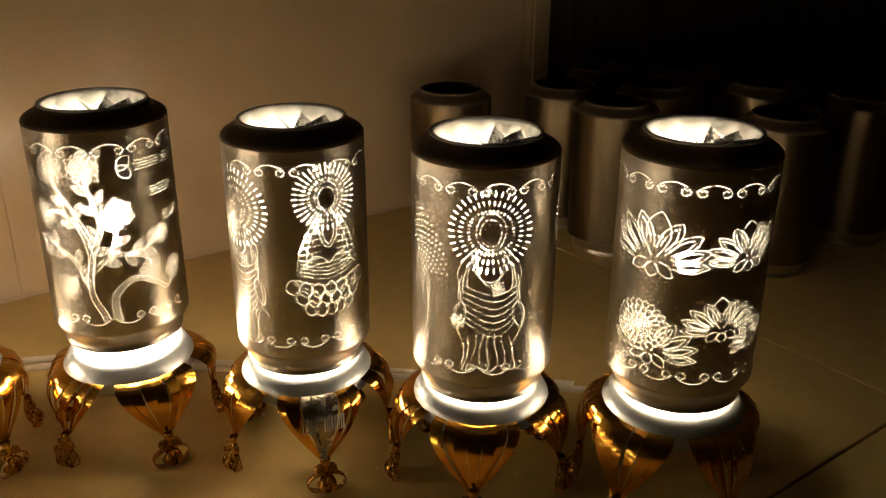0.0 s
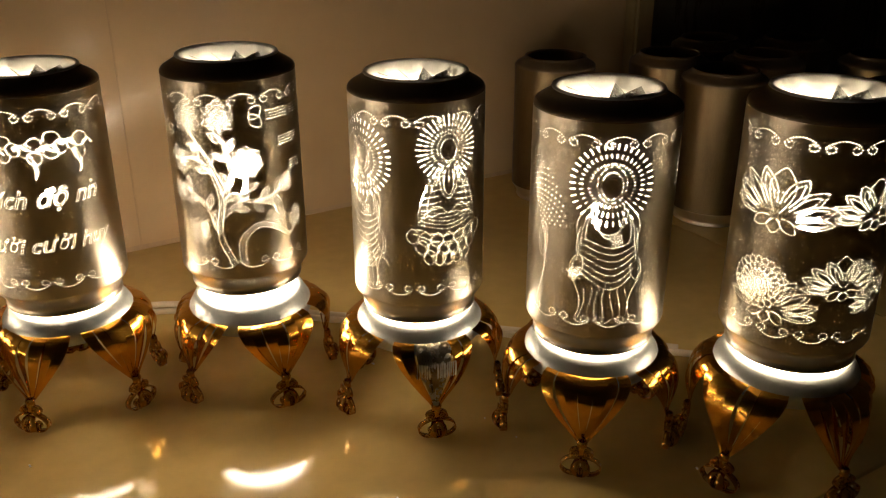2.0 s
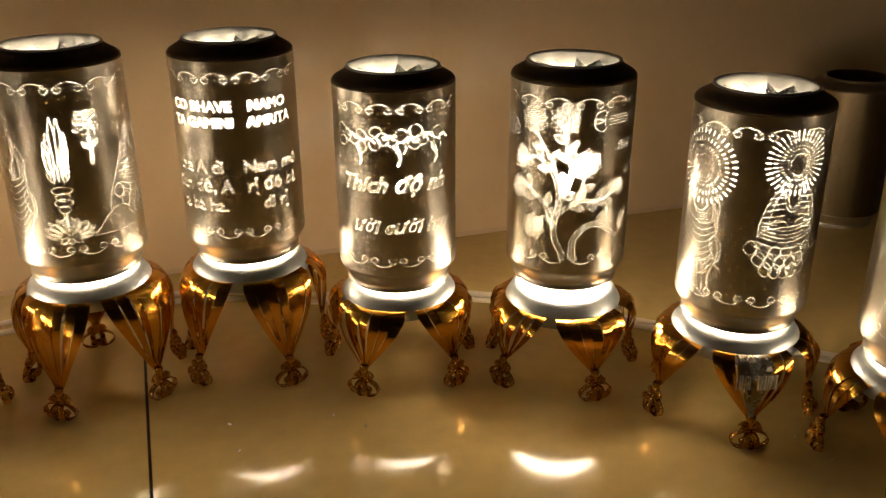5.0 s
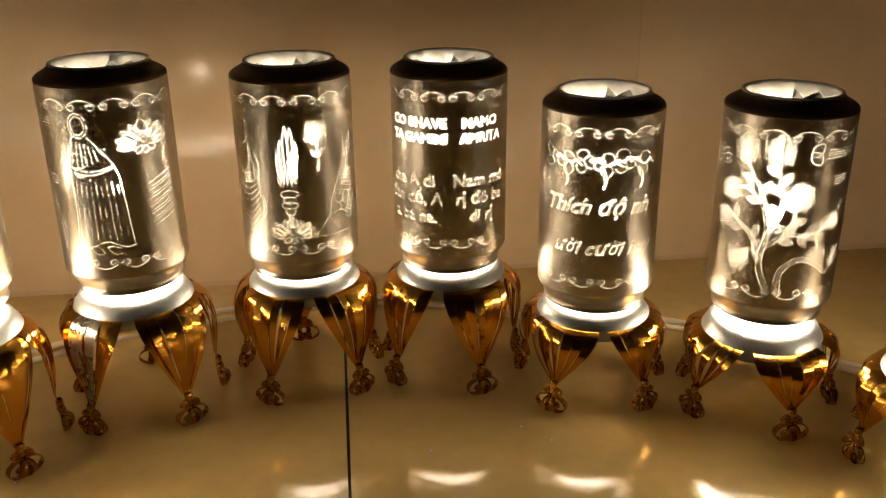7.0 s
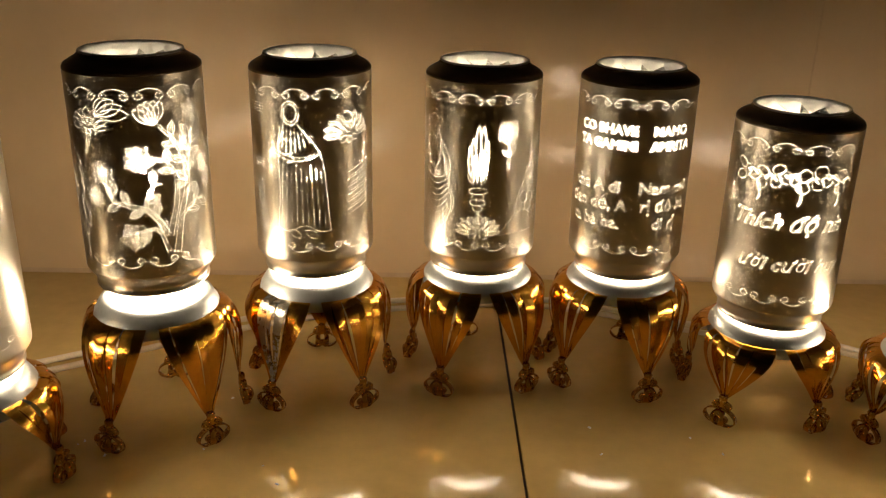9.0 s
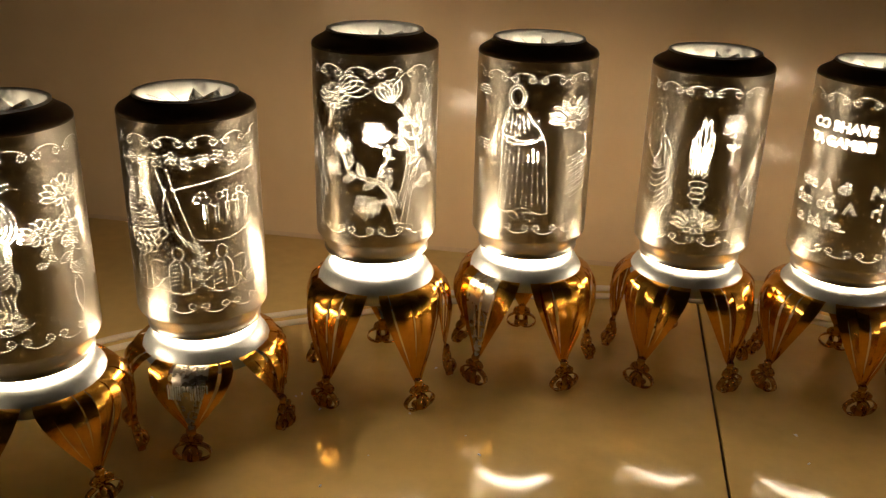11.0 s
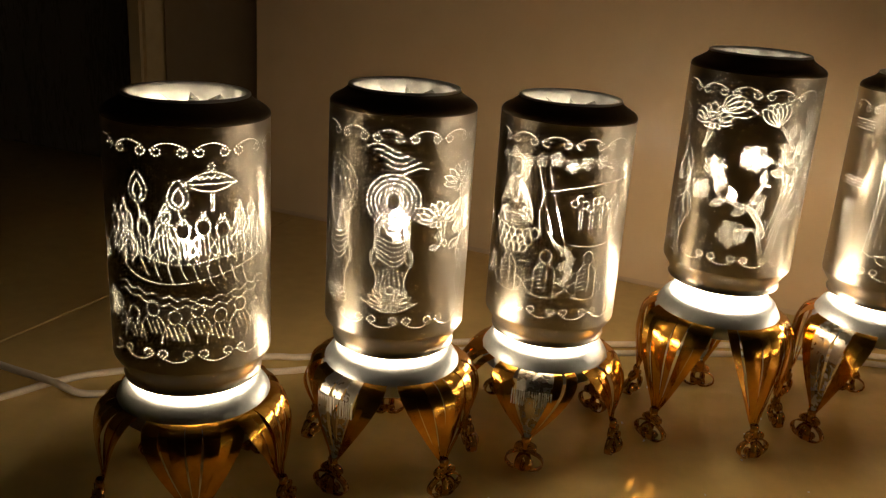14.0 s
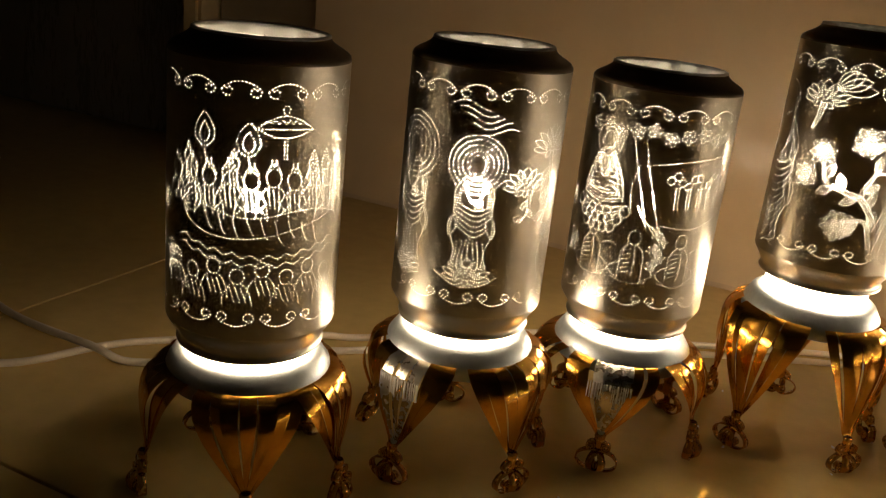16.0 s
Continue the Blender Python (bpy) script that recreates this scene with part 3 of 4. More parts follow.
def draw_candle(s):
    for k in range(5):                          # the flame, in small tongues
        q = 1.4 * (k - 2)
        s.petal(-3 + 1.25 * q, 55 + 0.5 * abs(q), 36 - 6.0 * abs(q - 0.6), 2.6, math.pi / 2 - 0.03 * q, 1.5, gap=0.85, r=0.30)
    for k in range(4):
        for q in (-1, 1):
            s.petal(-3 + q * 2.4, 54 + 5.0 * k, 6.5, 2.6, math.pi / 2 - q * 0.4, 1.2, gap=1.0, r=0.27)
    for v, r in ((50, 5.0), (46.5, 3.4), (43.5, 4.4), (40, 2.6)):
        s.ring(-2.5, v, r, 2.0, gap=0.95)
    s.vine([(-2.5, 38), (-2.2, 34), (-2, 31)], 2.0)
    s.lotus(-2, 29, 10)
    s.bloom(14, 83, 7.0, 9)
    s.vine([(14, 62), (14.6, 69), (14, 77)], 2.0, ((0.55, 1), (0.6, -1)), 5.5)
    s.curve(lambda t: (32 - 9 * math.sin(1.6 * t) + 3 * math.sin(5 * t), 80 - 46 * t))
    s.curve(lambda t: (10 + 24 * t, 24 + 13 * math.sin(2.4 * t)))
    s.stroke([(10, 24), (34, 24)])
    s.seated(44, 58, 1.2, False)
    s.standing(-32, 60, 1.1, False, 8)
    s.lotus(85, 60, 17)
    s.lotus(-80, 60, 17)


def draw_robed(s):
    k = dict(gap=1.05, r=0.27)
    s.ring(-11, 91, 4.8, 6.2, **k)
    s.ring(-11, 91, 3.4, 4.6, **k)
    # shoulders and the two sides of the cloak
    s.curve(lambda t: (-15 - 6 * math.sin(1.57 * min(1, 2.4 * t)) + 2.5 * math.sin(3 * t), 85 - 57 * t), **k)
    s.curve(lambda t: (-7 + 11 * math.sin(1.57 * min(1, 2.6 * t)) + 5 * t, 85 - 58 * t), **k)
    for j in range(9):                          # the cloth drawn over the shoulder
        s.stroke([(-17 + 2.0 * j, 83 - 0.5 * j), (-19 + 2.6 * j, 70 + 0.35 * (j - 3) ** 2)], gap=0.95, r=0.25)
    s.curve(lambda t: (-21 + 26 * t, 71 - 3.5 * math.sin(math.pi * t)), **k)
    s.curve(lambda t: (-21 + 24 * t, 69 - 3.5 * math.sin(math.pi * t)), **k)
    s.ring(-14, 73, 5, 4, **k)
    s.ring(-13, 67, 3, 2.4, **k)
    for j in range(9):                          # long broken folds
        x, w = -16 + 2.5 * j, -18.5 + 3.1 * j
        for a, b in ((0.05, 0.32), (0.38, 0.62), (0.68, 0.95)):
            d = 0.05 * (j % 3)
            s.stroke([(x + (w - x) * (a + d), 65 - 36 * (a + d)), (x + (w - x) * b, 65 - 36 * b)], gap=1.35, r=0.26)
    s.curve(lambda t: (-20 + 29 * t, 28 - 1.8 * math.sin(9 * t)), **k)
    for u in (-14, -5):
        s.petal(u, 27, 8, 4, -0.5, 1.1, **k)
    s.lotus(21, 83, 11.5, 0.1)
    for k in range(6):
        s.stroke([(20, 58 - 4.2 * k), (36, 63 - 4.2 * k)], gap=1.01)
        s.stroke([(22, 56 - 4.2 * k), (35, 60 - 4.2 * k)], gap=1.01)
    for v in (92, 62):
        s.bar(-36, v, 15, 4.5)
    for k in range(3):
        s.bloom(-36 + 2 * k, 48 - 10 * k, 6, 8)
    s.lotus(80, 60, 17)
    s.lotus(-82, 60, 17)


def draw_flowers(s):
    both = lambda *places: [(t, 1 if i % 2 else -1) for i, t in enumerate(places)]
    s.lotus(-23, 88, 8.5)
    s.vine([(-23, 84), (-24, 78), (-26, 72)], 3.0)
    for j in range(4):                          # a drooping leaf beside the lotus
        s.petal(-19, 91, 17 - 2 * j, 5.5, 0.05 + 0.28 * j, 1.3, gap=0.95)
    s.vine([(15, 21), (19, 40), (24, 58), (20, 74), (11, 86)], 3.4, both(0.40, 0.48, 0.56, 0.64, 0.72, 0.79, 0.86))
    s.vine([(12, 30), (17, 48), (17, 62), (8, 70), (0, 69)], 2.8, both(0.35, 0.5, 0.62, 0.74))
    s.vine([(11, 31), (4, 43), (-6, 47), (-14, 50), (-17, 58)], 2.8, both(0.2, 0.34, 0.5, 0.64, 0.8))
    s.vine([(9, 36), (2, 46), (6, 56), (10, 57)], 2.2, both(0.4, 0.7))
    s.vine([(11, 22), (6, 34), (-4, 33)], 2.0, both(0.4, 0.7))
    s.vine([(23, 62), (27, 74), (29, 84)], 2.2, both(0.25, 0.4, 0.55, 0.7, 0.85), 9.0)
    s.vine([(18, 38), (26, 44), (34, 46)], 2.0, both(0.3, 0.6, 0.8))
    for q in range(-2, 3):                      # the bud at the top
        s.petal(9, 86, 12, 5, math.pi / 2 + 0.25 - 0.3 * q, 1.2, gap=0.9, r=0.29)
    for x, y, size, n in ((0, 70, 6.8, 9), (-18, 63, 6.2, 8), (-24, 51, 5.5, 8), (-5, 31, 7.0, 10), (30, 90, 6.5, 8), (35, 62, 5.5, 8)):
        s.bloom(x, y, size, n)
    s.standing(-44, 58, 1.1, False, 8)
    s.bush(72, 0)
    s.lotus(118, 62, 13)


def draw_shrine(s):
    k = dict(gap=1.28, r=0.26)
    s.seated(-27, 66, 0.86, False)
    s.ring(-27, 86, 7.0, **k)
    for j in range(11):                       # leafy twigs along the top
        for q in range(5):
            s.petal(-36 + 7.2 * j, 92 + 1.4 * math.sin(2.1 * j), 3.6, 2.2, 1.26 * q + j, gap=1.2, r=0.25)
    for q in (0, 5):                          # the trunk and its roots
        s.curve(lambda t: (-15 + q + 3 * math.sin(2.5 * t) + 9 * t * t, 89 - 38 * t), **k)
    for q in range(4):
        s.stroke([(-9 + q, 60 - 2 * q), (-3 + 2.2 * q, 49)], **k)
    s.curve(lambda t: (-8 + 44 * t, 78 + 11 * t - 5 * t * t), **k)
    s.curve(lambda t: (-11 - 2 * math.sin(3 * t), 78 - 22 * t), **k)
    for j in range(11):                       # far trees
        s.ring(3 + 2.7 * j, 73 + 2.2 * math.sin(1.7 * j), 1.7, gap=1.2, r=0.25)
        if j % 2:
            s.stroke([(3 + 2.7 * j, 70), (3.4 + 2.7 * j, 60 + j % 3)], **k)
            s.stroke([(4.6 + 2.7 * j, 70), (4.8 + 2.7 * j, 61)], **k)
    s.curve(lambda t: (2 + 30 * t, 53 - 3 * math.sin(math.pi * t) + 4 * t), **k)
    for j in range(5):
        s.bloom(1 + 3.0 * (j % 2), 49 - 3.6 * j, 2.6, 5, False)
    for u in (-28, -8, 13, 31):
        s.kneeling(u, 46, 0.98)
        s.curve(lambda t: (u + 6 + 7 * t, 41 + math.sin(3 * t)), **k)
    s.lotus(72, 70, 14)
    s.ring(72, 88, 7)
    s.bloom(72, 88, 6.5, 8, False)
    s.standing(95, 54, 0.8, False)
    s.bush(-78, 0)


def draw_haloed(s):
    s.standing(-5, 58, 0.68, False, 4, rings=True)
    s.lotus(-5, 29, 8.5, 0, True)
    s.curve(lambda t: (-18 + 26 * t, 27 - 5 * math.sin(math.pi * t)))
    s.standing(-35, 59, 0.78, False, 4, rings=True)
    s.lotus(-35, 27, 8, 0, True)
    for j in range(5):                        # wisps of cloud over the halo
        s.curve(lambda t: (-17 + 3 * j + 15 * t, 96 - 2.4 * j + 1.6 * math.sin(5 * t + j)), gap=1.25, r=0.26)
    s.lotus(16, 67, 8)
    s.stem((17, 62), (15, 50), 2, 3, 5, double=True)
    s.lotus(29, 83, 9)
    s.stem((28, 76), (27, 46), 3, 6, 8, double=True)
    s.bloom(30, 60, 5, 7, False)
    s.bloom(33, 44, 5, 7, False)
    s.petal(31, 24, 18, 6, math.pi / 2, 1.4)
    s.words("Nam mô Tây", 78, 82, 11, 0.8, 0.28)
    s.words("Cực lạc thế", 78, 64, 11, 0.8, 0.28)
    for k in range(3):
        s.bloom(64 + 13 * k, 48, 5.0, 7)
        s.bloom(64 + 13 * k, 33, 5.0, 5)
    s.bush(-82, 0, 0.9)


def draw_gathering(s):
    k = dict(gap=1.2, r=0.25)
    # the parasol and two leaf fans on poles
    s.curve(lambda t: (-3 + 21 * t, 88 + 4.6 * math.sin(math.pi * t)), **k)
    s.curve(lambda t: (-3 + 21 * t, 88 - 3.0 * math.sin(math.pi * t)), **k)
    s.stroke([(-3, 88), (18, 88)], **k)
    s.stroke([(0 + 1.25 * j, 90.5 + (0.8 if j % 2 else -0.8)) for j in range(13)], gap=1.1, r=0.24)
    s.petal(7.5, 93, 3.5, 2.4, math.pi / 2, **k)
    s.stroke([(7.2, 85), (7.2, 77)], **k)
    s.stroke([(8.3, 85), (8.3, 77)], **k)
    for u, v in ((-21, 80), (-5, 78)):
        s.petal(u, v, 12, 8, math.pi / 2, 0.75, **k)
        s.petal(u, v + 1.5, 7, 4, math.pi / 2, 0.75, **k)
        s.stroke([(u, v), (u + 1, v - 6)], **k)
    for j in range(10):                       # two rows behind the couch
        s.sitter(-34 + 7.6 * j, 69.5 + 1.3 * (j % 2), 1.08)
    for j in range(5):
        s.sitter((-28, -10, 19, 25, 33)[j], 75, 0.8)
    # the couch with a long draped form
    s.ring(-26, 61, 4.0, 5.0, **k)
    s.ring(-26, 61, 2.4, 3.2, **k)
    s.curve(lambda t: (-30 + 62 * t, 57 - 9 * math.sin(math.pi * t ** 0.6)), **k)
    s.curve(lambda t: (-22 + 54 * t, 60 - 2.6 * math.sin(6 * t) - 5 * t), **k)
    for j in range(9):
        s.curve(lambda t: (-20 + 5.0 * j + 3 * t, 57 - j * 0.4 - (6 + j % 3) * math.sin(1.6 * t)), gap=1.05, r=0.24)
    for q in (0, 3.2):                        # the jagged hem of the couch
        s.stroke([(-32 + 3.2 * j, 48.5 - q - 7.5 * math.sin(math.pi * (j + 2) / 24) + (1.5 if j % 2 else -0.5)) for j in range(21)], **k)
    for j in range(9):                        # the row before it, from behind
        u, v = -34 + 8.8 * j, 37 - 3.0 * (j % 2)
        s.ring(u, v, 2.6, 2.9, **k)
        for side in (-1, 1):
            s.curve(lambda t: (u + side * (1.5 + 4.0 * math.sin(1.57 * t)), v - 2.6 - 9 * t ** 1.4), **k)
        for q in range(3):
            s.curve(lambda t: (u - 2.5 + 2 * q + 2 * t, v - 4.5 - 6 * t), gap=1.1, r=0.24)
    s.bush(-70, 0, 0.9)
    s.lotus(47, 86, 6)
    s.scales(lambda t: (72 + 17 * math.cos(1.2 + 9.5 * t), 82 - 48 * t + 6 * math.sin(9.5 * t)), 5.0)
    for j in range(7):
        s.cloud(55 + 6.5 * j, 30 + 14 * (j % 3), 1.1, 1 if j % 2 else -1)
    s.bloom(60, 58, 8, 14)


# ---- one lamp ----
def strip_mesh(height, k, mat):
    """Strip k of a leg's fan: it bulges out from the plate and narrows to the ankle. height: of the plate, mm."""
    verts, faces = [], []
    top, ankle = height - 4.6, 17.0
    rng = random.Random(int(height * 100) + k)
    steps = 18
    jig, tilt, fold = rng.uniform(-1.3, 1.3), rng.uniform(-0.4, 0.4), rng.uniform(-0.12, 0.2)
    wide, shift, dent = rng.uniform(0.72, 1.15), rng.uniform(-1.6, 1.6), rng.uniform(0, 6.28)
    for i in range(steps + 1):
        s = i / steps
        bulge = math.sin(math.pi * min(1, s * 1.08) ** 0.60)
        r = 32.8 + 8.4 * s + 7.4 * bulge * (1 - 0.08 * abs(k)) + jig * math.sin(math.pi * s)
        z = top + (ankle - top) * (s ** 1.08) + 0.5 * bulge
        close = 1 - s ** 1.4
        a = math.radians((8.8 * k + shift) * close + 0.8 * k)
        w = wide * 0.5 * r * math.radians(8.8 * close) * (1.0 - 0.5 * s) + 0.65
        ridge = fold * w * 0.35
        twist = tilt * w * math.sin(math.pi * s)
        for q in (-1, 0, 1):
            rr = r + (ridge if q == 0 else -ridge * 0.4) + 0.35 * (k % 2) + q * twist + 0.22 * math.sin(9 * s + dent + q) * (1 - s)
            da = q * w / max(r, 1)
            verts.append((rr * math.cos(a + da), rr * math.sin(a + da), z))
    # front, back and the two cut edges, with crisp borders between them
    n = len(verts)
    verts += [(x * (1 - 0.35 / math.hypot(x, y)), y * (1 - 0.35 / math.hypot(x, y)), z) for x, y, z in verts]
    verts += verts
    for i in range(steps):
        for q in range(2):
            a0 = i * 3 + q
            faces.append((a0, a0 + 1, a0 + 4, a0 + 3))
            faces.append((n + a0, n + a0 + 3, n + a0 + 4, n + a0 + 1))
        for a0, d in ((2 * n + i * 3, 1), (2 * n + i * 3 + 2, -1)):
            faces.append((a0, a0 + 3, n + a0 + 3, n + a0) if d > 0 else (a0, n + a0, n + a0 + 3, a0 + 3))
    return mesh_of("strip", [(x / 1000, y / 1000, z / 1000) for x, y, z in verts], faces, mat)


def ankle_mesh():
    """The turns of strip that bind the fan together above the curls."""
    verts, faces = [], []
    for i, rr in enumerate((1.9, 2.7, 2.4, 2.8, 2.3, 2.9, 2.5, 1.8)):
        for k in range(12):
            a = 2 * math.pi * k / 12
            verts.append(((42.0 + rr * 0.75 * math.cos(a)) / 1000, rr * math.sin(a) / 1000, (18.2 - i * 1.2) / 1000))
    for i in range(7):
        for k in range(12):
            j = (k + 1) % 12
            faces.append((i * 12 + k, (i + 1) * 12 + k, (i + 1) * 12 + j, i * 12 + j))
    return mesh_of("leg", verts, faces, BRONZE)


def curl(name, r, side, mat, drop, reach, width=3.4, turns=1.7):
    """A strip that arches out from the ankle, comes down and rolls up towards the middle; it lies in the plane across the leg."""
    pts = []
    for i in range(15):
        t = i / 14
        a = math.pi / 2 - math.pi * t
        pts.append((side * (r + (reach - r) * max(0.0, math.cos(a)) - (r - 0.6) * (1 - t) ** 2), drop * 0.5 * (1 + math.sin(a))))
    for i in range(1, 29):
        t = i / 28
        a = -math.pi / 2 - t * 2 * math.pi * turns
        rr = r * (1 - 0.72 * t)
        pts.append((side * (r + rr * math.cos(a)), r + rr * math.sin(a)))
    verts, faces = [], []
    for j, (y, z) in enumerate(pts):
        p, q = pts[max(0, j - 1)], pts[min(len(pts) - 1, j + 1)]
        n = math.hypot(q[0] - p[0], q[1] - p[1]) or 1
        ny, nz = -(q[1] - p[1]) / n * 0.25, (q[0] - p[0]) / n * 0.25
        for x, s in ((-width / 2, -1), (width / 2, -1), (width / 2, 1), (-width / 2, 1)):
            verts.append((x / 1000, (y + s * ny) / 1000, (z + s * nz) / 1000))
    for j in range(len(pts) - 1):
        for k in range(4):
            m = (k + 1) % 4
            faces.append((j * 4 + k, (j + 1) * 4 + k, (j + 1) * 4 + m, j * 4 + m))
    return mesh_of(name, verts, faces, mat)


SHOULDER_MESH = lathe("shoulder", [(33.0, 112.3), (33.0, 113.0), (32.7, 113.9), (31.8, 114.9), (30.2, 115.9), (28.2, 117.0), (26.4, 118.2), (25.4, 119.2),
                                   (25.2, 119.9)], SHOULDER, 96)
RIM_MESH = lathe("rim", [(25.2, 119.9), (25.0, 120.7), (24.4, 121.0), (23.3, 120.6), (22.9, 119.4), (22.8, 116), (23.0, 113)], RIM, 96)
FOOT_MESH = lathe("neck", [(33.0, 12.0), (32.8, 11.2), (31.9, 9.6), (30.6, 7.8), (29.3, 5.8), (28.4, 4.0), (28.1, 2.6), (28.6, 1.8),
                           (29.0, 1.0), (28.7, 0.2), (28.0, 0.0), (27.4, 0.6), (27.3, 2.0)], CAN, 96)
def plate_mesh(gap):
    """The domed base ring: it rises towards the light and turns down over the legs."""
    up = min(2.8, 0.6 + 0.22 * gap)
    return lathe("base_plate", [(22.0, -6.5), (23.6, -4.0), (24.6, up - 1.0), (25.4, up), (26.6, up + 0.2), (28.2, up - 0.5), (29.8, up - 1.9), (31.4, -2.2),
                                (32.6, -4.0), (33.2, -6.5), (33.0, -9.5), (32.4, -11.0)], PLATE, 80)


DISH_MESH = lathe("dish", [(0.2, 4.0), (6, 4.0), (7, 2.5), (8, -2.5), (14, -5.0), (20, -6.4), (22.0, -6.5)], LINER, 64)
SOCKET_MESH = lathe("socket", [(6.5, 8), (6.0, 30), (5.4, 52), (4.6, 58), (0.2, 58)], LINER, 24)

def diffuser(gap):
    """The glowing frosted ring that shows between base and can, and an added white cap that keeps its light out of the
    can.
    """
    ring = lathe("diffuser", [(24.3, 0.0), (24.3, gap * 0.5), (24.3, gap + 1.5), (23.8, gap + 2.0)], DOME, 64)
    cap = lathe("cap", [(23.8, gap + 2.0), (22.4, gap + 4.0), (14.0, gap + 5.5), (6.5, gap + 6.0), (0.2, gap + 6.0)], LINER, 64)
    return ring, cap


BULB_MESH = lathe("bulb", [(3.6, 58), (3.9, 61)] + [(0.1 + 5.1 * math.sin(a), 65 - 5.1 * math.cos(a)) for a in
                                                    [0.85 + (math.pi - 0.85) * i / 12 for i in range(13)]], BULB, 32)
SPINDLE_MESH = lathe("spindle", [(0.5, 72.0), (0.5, 113), (2.6, 113), (2.8, 113.8), (1.2, 115), (0.1, 115.2)], WIRE, 12)


def vane_mesh():
    """One blade of the draught wheel in the can's mouth, pitched to turn in warm air."""
    verts, faces = [], []
    for r, w in ((3.0, 1.4), (9.0, 4.0), (16.0, 6.4), (22.4, 8.4)):
        for q in (-1, 0, 1):
            verts.append((r / 1000, q * w / 1000 * 0.5, (113.0 + q * w * 0.5 + (0.5 if q == 0 else 0)) / 1000))
    for i in range(3):
        for q in range(2):
            a = i * 3 + q
            faces.append((a, a + 1, a + 4, a + 3))
    me = mesh_of("vane", verts + [(x, y, z - 0.00025) for x, y, z in verts], faces + [tuple(12 + v for v in reversed(f)) for f in faces], VANE)
    return me


def print_bars(height):
    """A printed bar pattern left on a bare strip fan, just under the plate."""
    verts, faces = [], []
    a, n = -13.0, 0
    rng = random.Random(3)
    while a < 13.0:
        w = rng.choice((0.35, 0.35, 0.6, 0.9))
        base = len(verts)
        for r in (42.4, 43.3):
            for z in (height - 11.0, height - 19.0):
                for d in (0, w):
                    verts.append((r / 1000 * math.cos(math.radians(a + d)), r / 1000 * math.sin(math.radians(a + d)), z / 1000))
        for f in ((4, 5, 7, 6), (0, 2, 3, 1), (0, 1, 5, 4), (2, 6, 7, 3), (0, 4, 6, 2), (1, 3, 7, 5)):
            faces.append(tuple(base + q for q in f))
        a += w + rng.choice((0.8, 1.0, 1.3))
    return mesh_of("print", verts, faces, PRINT, smooth=False)


VANE_MESH = vane_mesh()
ANKLE_MESH = ankle_mesh()
CURLS = [(curl("curl", 2.6, s, BRONZE, 10.0, 10.0, 3.4), pose(0.0430, 0, 0.0003)) for s in (1, -1)]
CURLS += [(curl("curl", 2.2, 1, BRONZE, 9.0, 6.6, 3.4), pose(0.0418, 0, 0.0003, 0, 0, q)) for q in (-62, -118)]
CURLS += [(curl("curl", 2.1, s, BRONZE, 4.6, 4.6, 3.2), pose(0.0425, s * 0.0012, 0.0098)) for s in (1, -1)]


def lamp(x, y, plate, gap, facing, legs, draw, label, silver=(), lean=(0, 0)):
    """A pierced drink-can lantern on a five-legged base. plate: height of its base plate, mm; gap: can above plate, mm;
    facing, legs: degrees, of the drawing's middle and of the first leg."""
    thing = new("can_lamp")
    thing.matrix_world = pose(x, y, 0)
    tagged(thing, label, "lamp", "pierced can lamps in a half circle")
    s = Sheet()
    s.border()
    s.lift = 3.0
    draw(s)
    up = Matrix.Translation((0, 0, plate / 1000))
    can = part("can", s.mesh("can", RAD, CAN), thing, m=up @ Matrix.Translation((0, 0, gap / 1000)) @ pose(0, 0, 0, lean[0], lean[1], 0) @ pose(0, 0, 0, 0, 0, facing))
    part("lining", s.mesh("lining", RAD - 0.12, LINING, -1), can, "bright metal inside of the can")
    part("shoulder", SHOULDER_MESH, can, "shoulder of the upturned can, a dark reflection in its colour")
    part("rim", RIM_MESH, can, "bright cut rim")
    part("neck", FOOT_MESH, can)
    wheel = part("wheel", SPINDLE_MESH, thing, m=up @ Matrix.Translation((0, 0, gap / 1000 - 0.0005)))
    n = 11
    for k in range(n):
        part("vane", VANE_MESH, wheel, m=pose(0, 0, 0, 0, 0, 360 / n * k + facing))
    base = part("base_plate", plate_mesh(gap), thing, "satin aluminium base ring", up)
    part("dish", DISH_MESH, base)
    part("socket", SOCKET_MESH, thing, "white bulb socket", up)
    ring, cap = diffuser(gap)
    part("cap", cap, part("diffuser", ring, thing, "glowing frosted white ring", up), "added white cap that keeps ring light out of the can")
    part("bulb", BULB_MESH, thing, "lit warm white bulb", up)
    gold, bare = [strip_mesh(plate, q, GOLD) for q in range(-3, 4)], None
    for k in range(5):
        if k in silver:
            bare = bare or [strip_mesh(plate, q, SILVER if q in (-1, 0, 1) else GOLD) for q in range(-3, 4)]
        leg = part("leg", ANKLE_MESH, thing, m=pose(0, 0, 0, 0, 0, legs + 72 * k + (0, 5, -4, 3, -5)[k]))
        for me in bare if k in silver else gold:
            part("strip", me, leg, "bare silver strip" if me.materials[0] == SILVER else "gold lacquered strip")
        if k in silver and plate < 62:
            part("print", print_bars(plate), leg, "pale printed bars")
        for me, place in CURLS:
            part("curl", me, leg, m=place)
    return thing


